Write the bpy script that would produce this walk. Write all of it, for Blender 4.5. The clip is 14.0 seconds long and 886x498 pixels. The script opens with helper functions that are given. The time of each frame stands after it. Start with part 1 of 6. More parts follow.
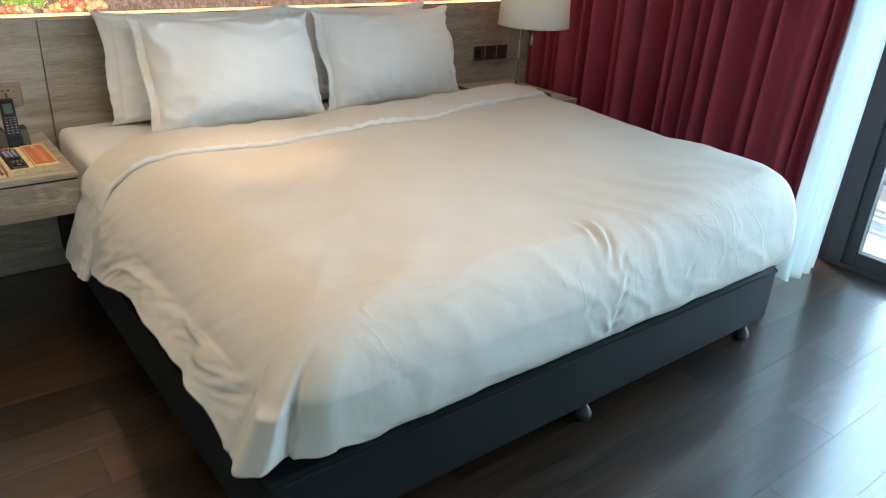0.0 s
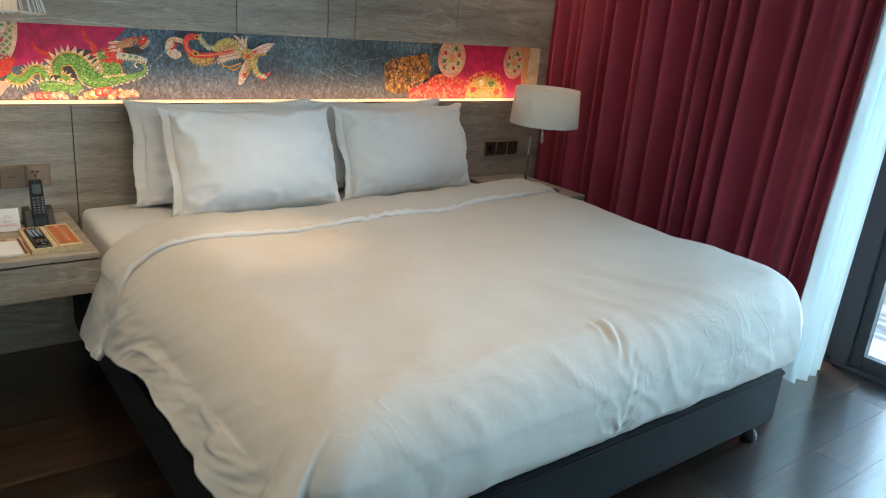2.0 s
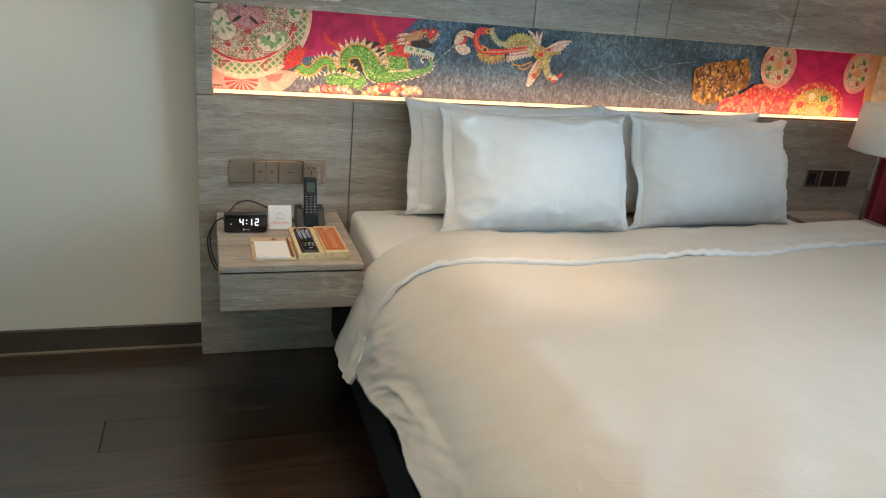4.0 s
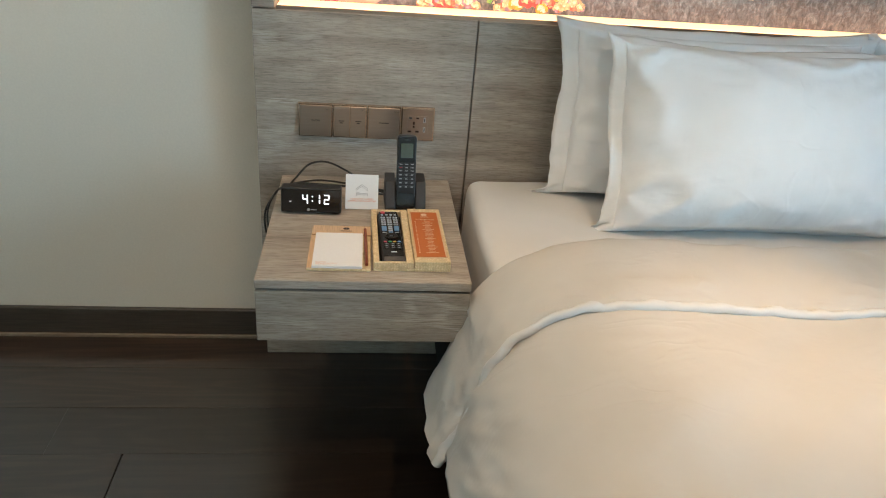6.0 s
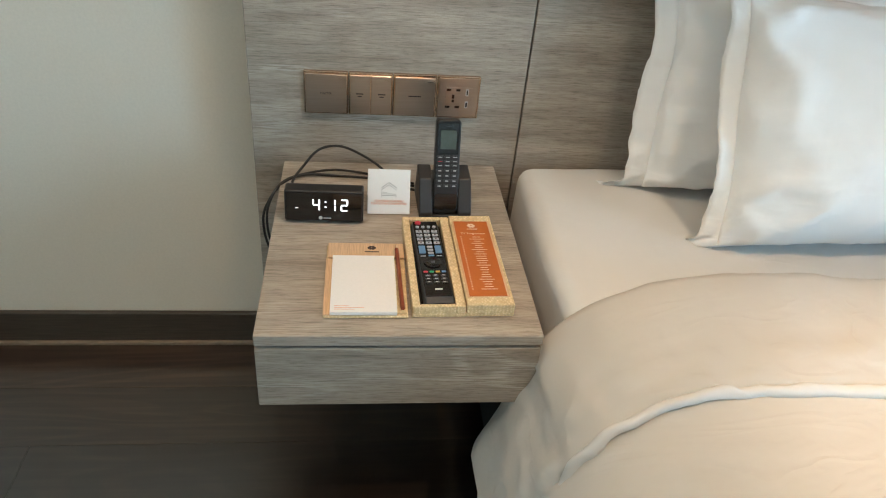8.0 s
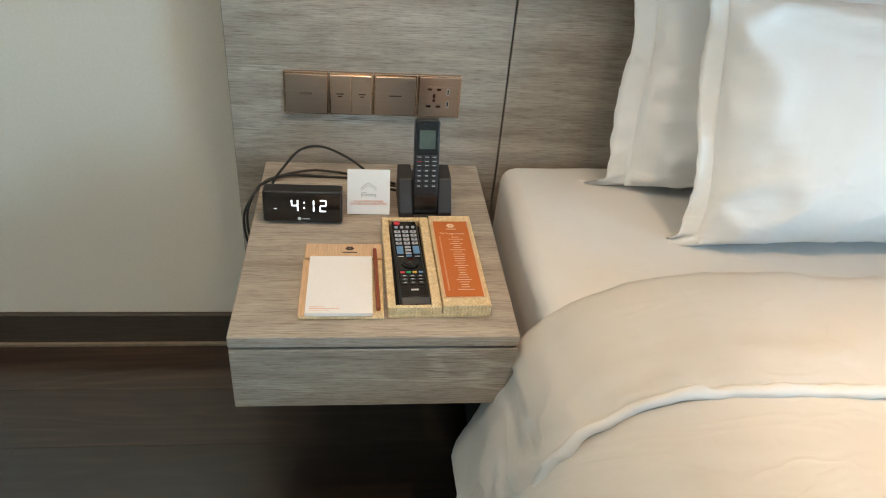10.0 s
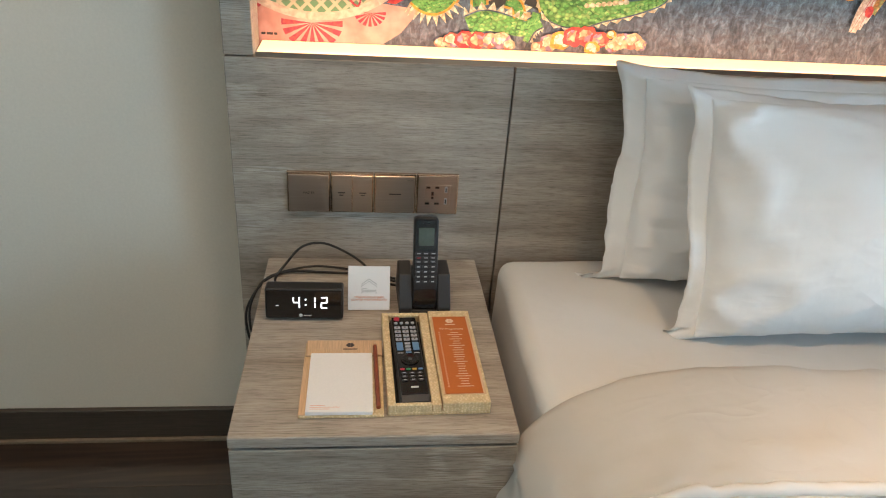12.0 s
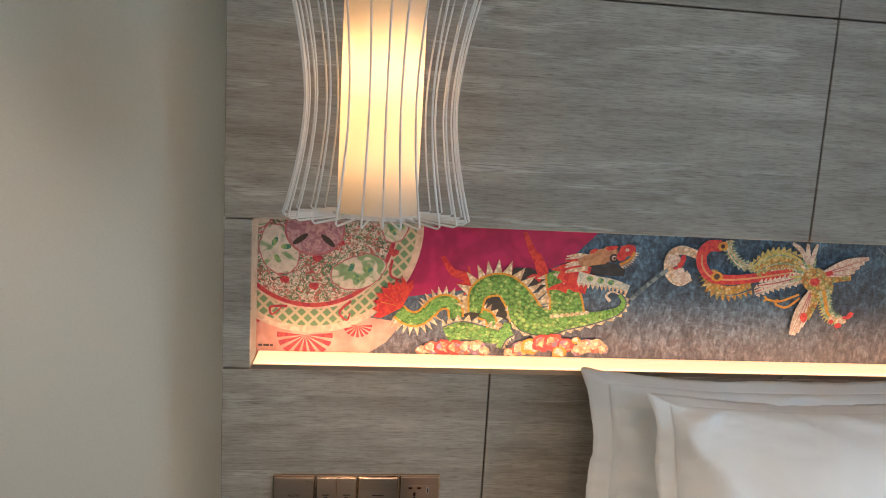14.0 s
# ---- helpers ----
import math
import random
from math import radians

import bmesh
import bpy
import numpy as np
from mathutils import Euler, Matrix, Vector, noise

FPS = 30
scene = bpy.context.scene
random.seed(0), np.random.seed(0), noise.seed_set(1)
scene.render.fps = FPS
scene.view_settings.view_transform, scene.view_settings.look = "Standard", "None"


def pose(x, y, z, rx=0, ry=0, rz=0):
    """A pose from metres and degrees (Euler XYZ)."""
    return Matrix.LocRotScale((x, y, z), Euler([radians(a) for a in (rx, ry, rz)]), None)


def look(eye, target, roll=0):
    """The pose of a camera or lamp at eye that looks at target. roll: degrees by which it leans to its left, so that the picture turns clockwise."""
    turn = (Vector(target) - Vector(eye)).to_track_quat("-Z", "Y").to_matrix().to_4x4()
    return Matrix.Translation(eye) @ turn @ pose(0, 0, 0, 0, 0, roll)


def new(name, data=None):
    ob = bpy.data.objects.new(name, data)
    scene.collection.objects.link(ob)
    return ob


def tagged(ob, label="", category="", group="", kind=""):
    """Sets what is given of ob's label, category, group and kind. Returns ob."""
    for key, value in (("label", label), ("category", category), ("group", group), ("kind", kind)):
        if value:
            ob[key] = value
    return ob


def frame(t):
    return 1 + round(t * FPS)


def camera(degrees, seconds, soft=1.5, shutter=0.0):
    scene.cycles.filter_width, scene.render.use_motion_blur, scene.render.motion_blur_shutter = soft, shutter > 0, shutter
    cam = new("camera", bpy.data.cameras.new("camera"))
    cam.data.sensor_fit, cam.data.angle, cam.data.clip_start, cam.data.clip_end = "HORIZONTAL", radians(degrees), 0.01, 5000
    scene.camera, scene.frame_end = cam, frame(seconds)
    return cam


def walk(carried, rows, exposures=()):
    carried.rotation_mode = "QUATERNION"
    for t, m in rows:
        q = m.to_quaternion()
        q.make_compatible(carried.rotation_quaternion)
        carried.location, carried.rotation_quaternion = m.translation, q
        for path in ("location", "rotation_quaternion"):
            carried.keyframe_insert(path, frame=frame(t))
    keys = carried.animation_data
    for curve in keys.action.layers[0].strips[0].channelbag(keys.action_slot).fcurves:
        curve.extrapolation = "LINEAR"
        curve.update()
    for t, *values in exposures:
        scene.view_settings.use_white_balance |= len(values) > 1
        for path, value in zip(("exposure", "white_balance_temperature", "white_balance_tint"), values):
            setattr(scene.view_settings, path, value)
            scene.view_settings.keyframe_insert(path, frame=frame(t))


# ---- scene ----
# ---------- camera ----------
cam = camera(62.1, 14.0, soft=1.1)
PATH = [
    (0, (0.022, -3.099, 1.423), (1.157, -1.682, 0.585), 3.3),
    (0.5, (0.012, -3.099, 1.44), (1.213, -1.688, 0.688), 4.3),
    (1, (-0.014, -3.087, 1.468), (1.204, -1.643, 0.81), 5.1),
    (1.5, (-0.029, -3.091, 1.469), (1.175, -1.618, 0.853), 5.1),
    (2, (-0.029, -3.101, 1.458), (1.143, -1.606, 0.833), 5.0),
    (2.5, (-0.022, -3.112, 1.444), (1.072, -1.566, 0.801), 5.2),
    (3, (-0.03, -3.055, 1.426), (0.936, -1.429, 0.776), 5.4),
    (3.5, (-0.022, -2.832, 1.422), (0.773, -1.122, 0.756), 5.5),
    (4, (0.047, -2.618, 1.394), (0.652, -0.833, 0.723), 5.4),
    (6.5, (0.294, -1.589, 1.312), (0.5, 0.118, 0.29), 4.8),
    (7, (0.225, -1.415, 1.304), (0.438, 0.245, 0.209), 5.1),
    (7.5, (0.215, -1.346, 1.293), (0.448, 0.282, 0.155), 5.5),
    (10, (0.262, -1.343, 1.294), (0.488, 0.285, 0.153), 5.0),
    (10.5, (0.262, -1.351, 1.305), (0.481, 0.305, 0.205), 4.8),
    (11, (0.263, -1.353, 1.309), (0.478, 0.33, 0.251), 4.5),
    (11.5, (0.263, -1.354, 1.323), (0.481, 0.359, 0.314), 4.3),
    (12, (0.262, -1.35, 1.328), (0.484, 0.394, 0.375), 4.1),
    (12.5, (0.264, -1.35, 1.339), (0.488, 0.435, 0.464), 3.8),
    (13, (0.271, -1.367, 1.363), (0.491, 0.479, 0.625), 3.5),
    (13.5, (0.273, -1.39, 1.406), (0.495, 0.528, 0.883), 3.3),
    (14, (0.262, -1.424, 1.452), (0.5, 0.538, 1.15), 3.3),
]
EXPOSURES = [(0.0, 0.05, 6200, 9), (1.0, -0.12, 6020, 6), (2.0, -0.18, 5970, 6), (3.0, -0.17, 5960, 7), (4.2, 0.0, 5760, 5), (6.4, 0.07, 5850, 7), (7.5, 0.21, 5800, 6), (10.0, 0.29, 5780, 6), (11.0, 0.13, 5760, 7), (12.0, -0.05, 5850, 9), (12.8, -0.2, 6070, 13), (14.0, -0.27, 6300, 16)]
walk(cam, [(t, look(eye, target, roll)) for t, eye, target, roll in PATH], EXPOSURES)

# ---------- world, sun, lamps, exposure ----------
SUN_AZ, SUN_EL = 59.5, 50.0          # degrees: direction from +x towards +y, and height
world = bpy.data.worlds.new("sky_world")
scene.world = world
world.use_nodes = True
wn = world.node_tree
sky = wn.nodes.new("ShaderNodeTexSky")
sky.sky_type, sky.sun_disc = "NISHITA", False
sky.sun_elevation, sky.sun_rotation = radians(SUN_EL), radians(90 - SUN_AZ)
wn.links.new(sky.outputs[0], wn.nodes["Background"].inputs[0])
wn.nodes["Background"].inputs[1].default_value = 0.15

sun = new("sun", bpy.data.lights.new("sun", "SUN"))
sun.data.energy, sun.data.angle, sun.data.color = 5.0, radians(0.5), (1.0, 0.95, 0.87)
sd = Vector((math.cos(radians(SUN_EL)) * math.cos(radians(SUN_AZ)), math.cos(radians(SUN_EL)) * math.sin(radians(SUN_AZ)), math.sin(radians(SUN_EL))))
sun.matrix_world = look(sd * 20, (0, 0, 0))


def area(name, at, to, w, h, power, colour):
    ob = new(name, bpy.data.lights.new(name, "AREA"))
    ob.data.shape, ob.data.size, ob.data.size_y, ob.data.energy, ob.data.color = "RECTANGLE", w, h, power, colour
    ob.matrix_world = look(at, to)
    return ob


def warm_spot(at, to, power, spread, blend, colour, radius=0.03):
    ob = new("downlight_lamp", bpy.data.lights.new("downlight_lamp", "SPOT"))
    ob.data.energy, ob.data.spot_size, ob.data.spot_blend, ob.data.color, ob.data.shadow_soft_size = power, radians(spread), blend, colour, radius
    ob.matrix_world = look(at, to)
    return ob


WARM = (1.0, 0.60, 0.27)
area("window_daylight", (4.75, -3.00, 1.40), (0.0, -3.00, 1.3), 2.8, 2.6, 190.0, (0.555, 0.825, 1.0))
warm_spot((1.05, -0.86, 2.60), (1.02, -0.82, 0.6), 72.0, 22, 1.0, WARM)
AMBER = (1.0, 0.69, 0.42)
# added warm fill with no visible fittings: bed, nightstand side, left wall, curtain, floor
warm_spot((0.95, -1.40, 2.60), (0.95, -1.40, 0.0), 104.0, 88, 1.0, (1.0, 0.64, 0.33), 0.06)
warm_spot((-0.50, -0.95, 2.60), (-0.45, -0.95, 0.0), 24.0, 110, 0.9, (1.0, 0.72, 0.47), 0.06)
warm_spot((-0.62, -0.70, 2.60), (-0.58, 0.09, 0.45), 52.0, 42, 1.0, (1.0, 0.78, 0.55), 0.06)
warm_spot((2.78, -0.34, 2.60), (2.82, -0.32, 0.6), 30.0, 100, 1.0, (1.0, 0.70, 0.44), 0.06)
warm_spot((-0.95, -2.70, 2.60), (-0.90, -2.7, 0.0), 11.0, 120, 0.9, AMBER, 0.06)

# ---------- materials ----------


def material(name, rough=0.5, metal=0.0):
    m = bpy.data.materials.new(name)
    m.use_nodes = True
    b = m.node_tree.nodes["Principled BSDF"]
    b.inputs["Roughness"].default_value, b.inputs["Metallic"].default_value = rough, metal
    return m, m.node_tree, b


def node(nt, kind, **values):
    n = nt.nodes.new(kind)
    for k, v in values.items():
        n.inputs[k.replace("_", " ")].default_value = v
    return n


def coords(nt, scale=(1, 1, 1), turn=(0, 0, 0)):
    c, mp = nt.nodes.new("ShaderNodeTexCoord"), nt.nodes.new("ShaderNodeMapping")
    mp.inputs["Scale"].default_value, mp.inputs["Rotation"].default_value = scale, turn
    nt.links.new(c.outputs["Object"], mp.inputs[0])
    return mp.outputs[0]


def ramp(nt, source, stops):
    r = nt.nodes.new("ShaderNodeValToRGB")
    e = r.color_ramp.elements
    while len(e) < len(stops):
        e.new(0.5)
    for k, (at, c) in zip(e, stops):
        k.position, k.color = at, (*c, 1)
    nt.links.new(source, r.inputs[0])
    return r.outputs[0]


def mix(nt, kind, factor, a, b):
    m = nt.nodes.new("ShaderNodeMix")
    m.data_type, m.blend_type = "RGBA", kind
    for s, v in ((0, factor), (6, a), (7, b)):
        if isinstance(v, (int, float)):
            m.inputs[s].default_value = v
        elif isinstance(v, tuple):
            m.inputs[s].default_value = (*v, 1)
        else:
            nt.links.new(v, m.inputs[s])
    return m.outputs[2]


def bump(nt, b, height, strength, distance):
    n = nt.nodes.new("ShaderNodeBump")
    n.inputs["Strength"].default_value, n.inputs["Distance"].default_value = strength, distance
    nt.links.new(height, n.inputs["Height"])
    nt.links.new(n.outputs[0], b.inputs["Normal"])


def noise_tex(nt, vec, scale, detail=4, rough=0.55, distortion=0.0):
    n = node(nt, "ShaderNodeTexNoise", Scale=scale, Detail=detail, Roughness=rough, Distortion=distortion)
    nt.links.new(vec, n.inputs["Vector"])
    return n.outputs["Fac"]


def mat_veneer():
    """Grey-brown limed oak veneer, grain along x."""
    m, nt, b = material("limed_oak_veneer", 0.5)
    fine = noise_tex(nt, coords(nt, (9.0, 190, 190)), 2.0, 6, 0.6, 0.25)
    band = noise_tex(nt, coords(nt, (0.55, 9, 9.0)), 1.6, 4, 0.6, 0.4)
    fig = node(nt, "ShaderNodeTexNoise", Scale=1.1, Detail=2, Distortion=1.2)
    nt.links.new(coords(nt, (0.9, 2, 5.0)), fig.inputs["Vector"])
    rings = node(nt, "ShaderNodeMath")
    rings.operation = "MULTIPLY"
    rings.inputs[1].default_value = 34.0
    nt.links.new(fig.outputs["Fac"], rings.inputs[0])
    wave = nt.nodes.new("ShaderNodeMath")
    wave.operation = "SINE"
    nt.links.new(rings.outputs[0], wave.inputs[0])
    patch = noise_tex(nt, coords(nt, (2.6, 20, 20.0)), 1.5, 5, 0.62, 0.8)
    base = ramp(nt, band, [(0.25, (0.276, 0.235, 0.190)), (0.5, (0.382, 0.333, 0.274)), (0.78, (0.492, 0.438, 0.370))])
    base = mix(nt, "MULTIPLY", 0.8, base, ramp(nt, patch, [(0.32, (0.70, 0.69, 0.68)), (0.52, (1.0, 1.0, 1.0)), (0.72, (1.16, 1.17, 1.19))]))
    col = mix(nt, "MULTIPLY", 0.68, base, ramp(nt, fine, [(0.32, (0.52, 0.50, 0.48)), (0.48, (0.95, 0.95, 0.95)), (0.66, (1.16, 1.15, 1.15))]))
    pores = noise_tex(nt, coords(nt, (22.0, 340, 340)), 2.0, 3, 0.6)
    col = mix(nt, "MULTIPLY", 0.5, col, ramp(nt, pores, [(0.36, (0.45, 0.42, 0.40)), (0.46, (1.0, 1.0, 1.0))]))
    where = ramp(nt, noise_tex(nt, coords(nt, (0.8, 1, 5)), 1.3, 2), [(0.45, (0, 0, 0)), (0.58, (1, 1, 1))])
    line = ramp(nt, wave.outputs[0], [(0.72, (0, 0, 0)), (0.98, (1, 1, 1))])
    speck = mix(nt, "MULTIPLY", 1.0, mix(nt, "MULTIPLY", 1.0, where, line), ramp(nt, fine, [(0.42, (0, 0, 0)), (0.56, (0.45, 0.45, 0.45))]))
    col = mix(nt, "MIX", speck, col, (0.68, 0.65, 0.59))
    nt.links.new(col, b.inputs["Base Color"])
    nt.links.new(ramp(nt, fine, [(0.3, (0.62, 0.62, 0.62)), (0.7, (0.42, 0.42, 0.42))]), b.inputs["Roughness"])
    bump(nt, b, fine, 0.35, 0.002)
    return m


def mat_floor():
    """Dark smoked oak planks with a satin lacquer."""
    m, nt, b = material("smoked_oak_floor", 0.3)
    info = nt.nodes.new("ShaderNodeObjectInfo")
    shift = nt.nodes.new("ShaderNodeVectorMath")
    shift.operation = "ADD"
    sc = nt.nodes.new("ShaderNodeMath")
    sc.operation = "MULTIPLY"
    sc.inputs[1].default_value = 37.0
    nt.links.new(info.outputs["Random"], sc.inputs[0])
    nt.links.new(coords(nt, (0.9, 30, 30)), shift.inputs[0])
    nt.links.new(sc.outputs[0], shift.inputs[1])
    grain = noise_tex(nt, shift.outputs[0], 2.2, 6, 0.55, 0.0)
    col = ramp(nt, grain, [(0.28, (0.017, 0.0095, 0.0060)), (0.55, (0.036, 0.0205, 0.0125)), (0.8, (0.062, 0.037, 0.022))])
    col = mix(nt, "MULTIPLY", 1.0, col, ramp(nt, info.outputs["Random"], [(0.0, (0.34, 0.34, 0.36)), (0.5, (0.74, 0.73, 0.71)), (1.0, (1.6, 1.48, 1.32))]))
    ringshift = nt.nodes.new("ShaderNodeVectorMath")
    ringshift.operation = "ADD"
    nt.links.new(coords(nt, (0.7, 6.0, 1)), ringshift.inputs[0])
    nt.links.new(sc.outputs[0], ringshift.inputs[1])
    figure = noise_tex(nt, ringshift.outputs[0], 1.2, 2, 0.5, 0.6)
    times = node(nt, "ShaderNodeMath")
    times.operation = "MULTIPLY"
    times.inputs[1].default_value = 60.0
    nt.links.new(figure, times.inputs[0])
    rings = nt.nodes.new("ShaderNodeMath")
    rings.operation = "SINE"
    nt.links.new(times.outputs[0], rings.inputs[0])
    col = mix(nt, "MULTIPLY", 0.7, col, ramp(nt, rings.outputs[0], [(0.0, (0.62, 0.60, 0.58)), (0.8, (1.15, 1.15, 1.15))]))
    nt.links.new(col, b.inputs["Base Color"])
    smear = noise_tex(nt, coords(nt, (1.5, 2.5, 1)), 2.0, 3)
    nt.links.new(ramp(nt, smear, [(0.3, (0.30, 0.30, 0.30)), (0.7, (0.36, 0.36, 0.36))]), b.inputs["Roughness"])
    b.inputs["Coat Weight"].default_value, b.inputs["Coat Roughness"].default_value, b.inputs["Coat IOR"].default_value = 1.0, 0.17, 1.72
    bump(nt, b, grain, 0.06, 0.0006)
    return m


def mat_plain(name, colour, rough, metal=0.0, scale=60.0, vary=0.12, depth=0.0006, stretch=(1, 1, 1), coat=0.0):
    m, nt, b = material(name, rough, metal)
    n1 = noise_tex(nt, coords(nt, stretch), scale, 4)
    n2 = noise_tex(nt, coords(nt), 2.3, 3)
    lo, hi = tuple(c * (1 - vary) for c in colour), tuple(min(1, c * (1 + vary)) for c in colour)
    col = mix(nt, "MULTIPLY", 1.0, ramp(nt, n1, [(0.3, lo), (0.7, hi)]), ramp(nt, n2, [(0.3, (1 - vary * 0.5,) * 3), (0.7, (1.0, 1.0, 1.0))]))
    nt.links.new(col, b.inputs["Base Color"])
    nt.links.new(ramp(nt, n2, [(0.3, (max(0, rough - 0.06),) * 3), (0.7, (min(1, rough + 0.06),) * 3)]), b.inputs["Roughness"])
    b.inputs["Coat Weight"].default_value = coat
    if depth:
        bump(nt, b, n1, 0.4, depth)
    return m


def mat_cloth(name, colour, thread=900.0, vary=0.08, sheen=0.2, rough=0.85, crumple=0.004, wrinkle=0.0, gloss=0.5):
    m, nt, b = material(name, rough)
    b.inputs["Specular IOR Level"].default_value = gloss
    weave = node(nt, "ShaderNodeTexNoise", Scale=thread, Detail=1)
    nt.links.new(coords(nt), weave.inputs["Vector"])
    soft = noise_tex(nt, coords(nt), 5.0, 4)
    lo, hi = tuple(c * (1 - vary) for c in colour), tuple(min(1, c * (1 + vary)) for c in colour)
    nt.links.new(mix(nt, "MIX", soft, lo, hi), b.inputs["Base Color"])
    b.inputs["Sheen Weight"].default_value = sheen
    both = nt.nodes.new("ShaderNodeMath")
    both.operation = "MULTIPLY_ADD"
    both.inputs[1].default_value = 0.06
    nt.links.new(weave.outputs["Fac"], both.inputs[0])
    nt.links.new(noise_tex(nt, coords(nt), 14.0, 3), both.inputs[2])
    height = both.outputs[0]
    if wrinkle:
        # long thin pressed creases in loose patches
        crease = ramp(nt, noise_tex(nt, coords(nt, (1.0, 1.7, 1.2), (0, 0, 0.5)), 3.4, 2, 0.5, 1.5), [(0.455, (0, 0, 0)), (0.50, (1, 1, 1)), (0.545, (0, 0, 0))])
        patch = ramp(nt, noise_tex(nt, coords(nt), 2.1, 2), [(0.42, (0, 0, 0)), (0.66, (1, 1, 1))])
        total = nt.nodes.new("ShaderNodeMath")
        total.operation = "MULTIPLY_ADD"
        total.inputs[1].default_value = wrinkle
        nt.links.new(mix(nt, "MULTIPLY", 1.0, crease, patch), total.inputs[0])
        nt.links.new(height, total.inputs[2])
        height = total.outputs[0]
    bump(nt, b, height, 0.35, crumple)
    return m


def mat_glow(name, colour, strength):
    m, nt, b = material(name)
    b.inputs["Base Color"].default_value = (*colour, 1)
    b.inputs["Emission Color"].default_value = (*colour, 1)
    b.inputs["Emission Strength"].default_value = strength
    return m


def mat_glass():
    m, nt, b = material("window_glass", 0.0)
    b.inputs["Transmission Weight"].default_value = 1.0
    b.inputs["IOR"].default_value = 1.02
    return m


def mat_sheer():
    m, nt, b = material("sheer_voile")
    nt.nodes.remove(b)
    tr, tl, df = nt.nodes.new("ShaderNodeBsdfTransparent"), nt.nodes.new("ShaderNodeBsdfTranslucent"), nt.nodes.new("ShaderNodeBsdfDiffuse")
    tl.inputs[0].default_value = df.inputs[0].default_value = (0.62, 0.73, 0.74, 1)
    a, c = nt.nodes.new("ShaderNodeMixShader"), nt.nodes.new("ShaderNodeMixShader")
    a.inputs[0].default_value, c.inputs[0].default_value = 0.30, 0.58
    nt.links.new(tl.outputs[0], a.inputs[1])
    nt.links.new(df.outputs[0], a.inputs[2])
    nt.links.new(tr.outputs[0], c.inputs[1])
    nt.links.new(a.outputs[0], c.inputs[2])
    nt.links.new(c.outputs[0], nt.nodes["Material Output"].inputs[0])
    return m


def mat_frosted():
    """Opal glass tube: passes light softly."""
    m, nt, b = material("opal_glass")
    nt.nodes.remove(b)
    tl, df, c = nt.nodes.new("ShaderNodeBsdfTranslucent"), nt.nodes.new("ShaderNodeBsdfDiffuse"), nt.nodes.new("ShaderNodeMixShader")
    tl.inputs[0].default_value, df.inputs[0].default_value = (0.95, 0.86, 0.7, 1), (0.8, 0.78, 0.74, 1)
    c.inputs[0].default_value = 0.3
    nt.links.new(tl.outputs[0], c.inputs[1])
    nt.links.new(df.outputs[0], c.inputs[2])
    nt.links.new(c.outputs[0], nt.nodes["Material Output"].inputs[0])
    return m


def mat_rock():
    """Printed picture of blue-black rough stone that turns brown lower down, with pale scratches."""
    m, nt, b = material("printed_stone_ground", 0.6)
    v = coords(nt, (1, 1, 1.5))
    big = noise_tex(nt, v, 2.6, 3)
    grit = noise_tex(nt, coords(nt, (1.5, 1, 0.8), (0, 0.35, 0)), 62.0, 5, 0.66, 0.7)
    lump = noise_tex(nt, coords(nt, (0.7, 1, 1.3)), 58.0, 3, 0.6, 1.2)
    c = ramp(nt, big, [(0.3, (0.028, 0.062, 0.108)), (0.55, (0.062, 0.140, 0.228)), (0.75, (0.135, 0.225, 0.305))])
    c = mix(nt, "MULTIPLY", 1.0, c, ramp(nt, grit, [(0.34, (0.45, 0.45, 0.47)), (0.52, (0.95, 0.95, 0.95)), (0.68, (2.0, 1.9, 1.85))]))
    c = mix(nt, "MULTIPLY", 0.5, c, ramp(nt, lump, [(0.40, (0.40, 0.40, 0.42)), (0.58, (1.35, 1.35, 1.35))]))
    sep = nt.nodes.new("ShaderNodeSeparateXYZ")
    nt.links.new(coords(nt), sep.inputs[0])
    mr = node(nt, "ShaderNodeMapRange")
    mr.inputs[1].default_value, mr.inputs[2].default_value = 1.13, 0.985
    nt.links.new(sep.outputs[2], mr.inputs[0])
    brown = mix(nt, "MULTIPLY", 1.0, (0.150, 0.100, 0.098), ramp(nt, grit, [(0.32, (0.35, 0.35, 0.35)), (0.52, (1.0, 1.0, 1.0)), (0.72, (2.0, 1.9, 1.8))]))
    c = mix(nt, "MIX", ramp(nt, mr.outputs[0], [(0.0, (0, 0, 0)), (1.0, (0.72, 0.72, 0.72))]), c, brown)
    nt.links.new(c, b.inputs["Base Color"])
    both = mix(nt, "MIX", 0.5, lump, grit)
    bump(nt, b, both, 0.55, 0.010)
    return m


def mat_print(name, a, c, scale, rough=0.5, stops=(0.44, 0.56)):
    """Printed two-colour ornament."""
    m, nt, b = material(name, rough)
    n = noise_tex(nt, coords(nt), scale, 2, 0.5, 1.5)
    n2 = noise_tex(nt, coords(nt), scale * 3.1, 2)
    col = mix(nt, "MULTIPLY", 0.6, ramp(nt, n, [(stops[0], a), (stops[1], c)]), ramp(nt, n2, [(0.3, (0.6, 0.6, 0.6)), (0.6, (1, 1, 1))]))
    nt.links.new(col, b.inputs["Base Color"])
    return m


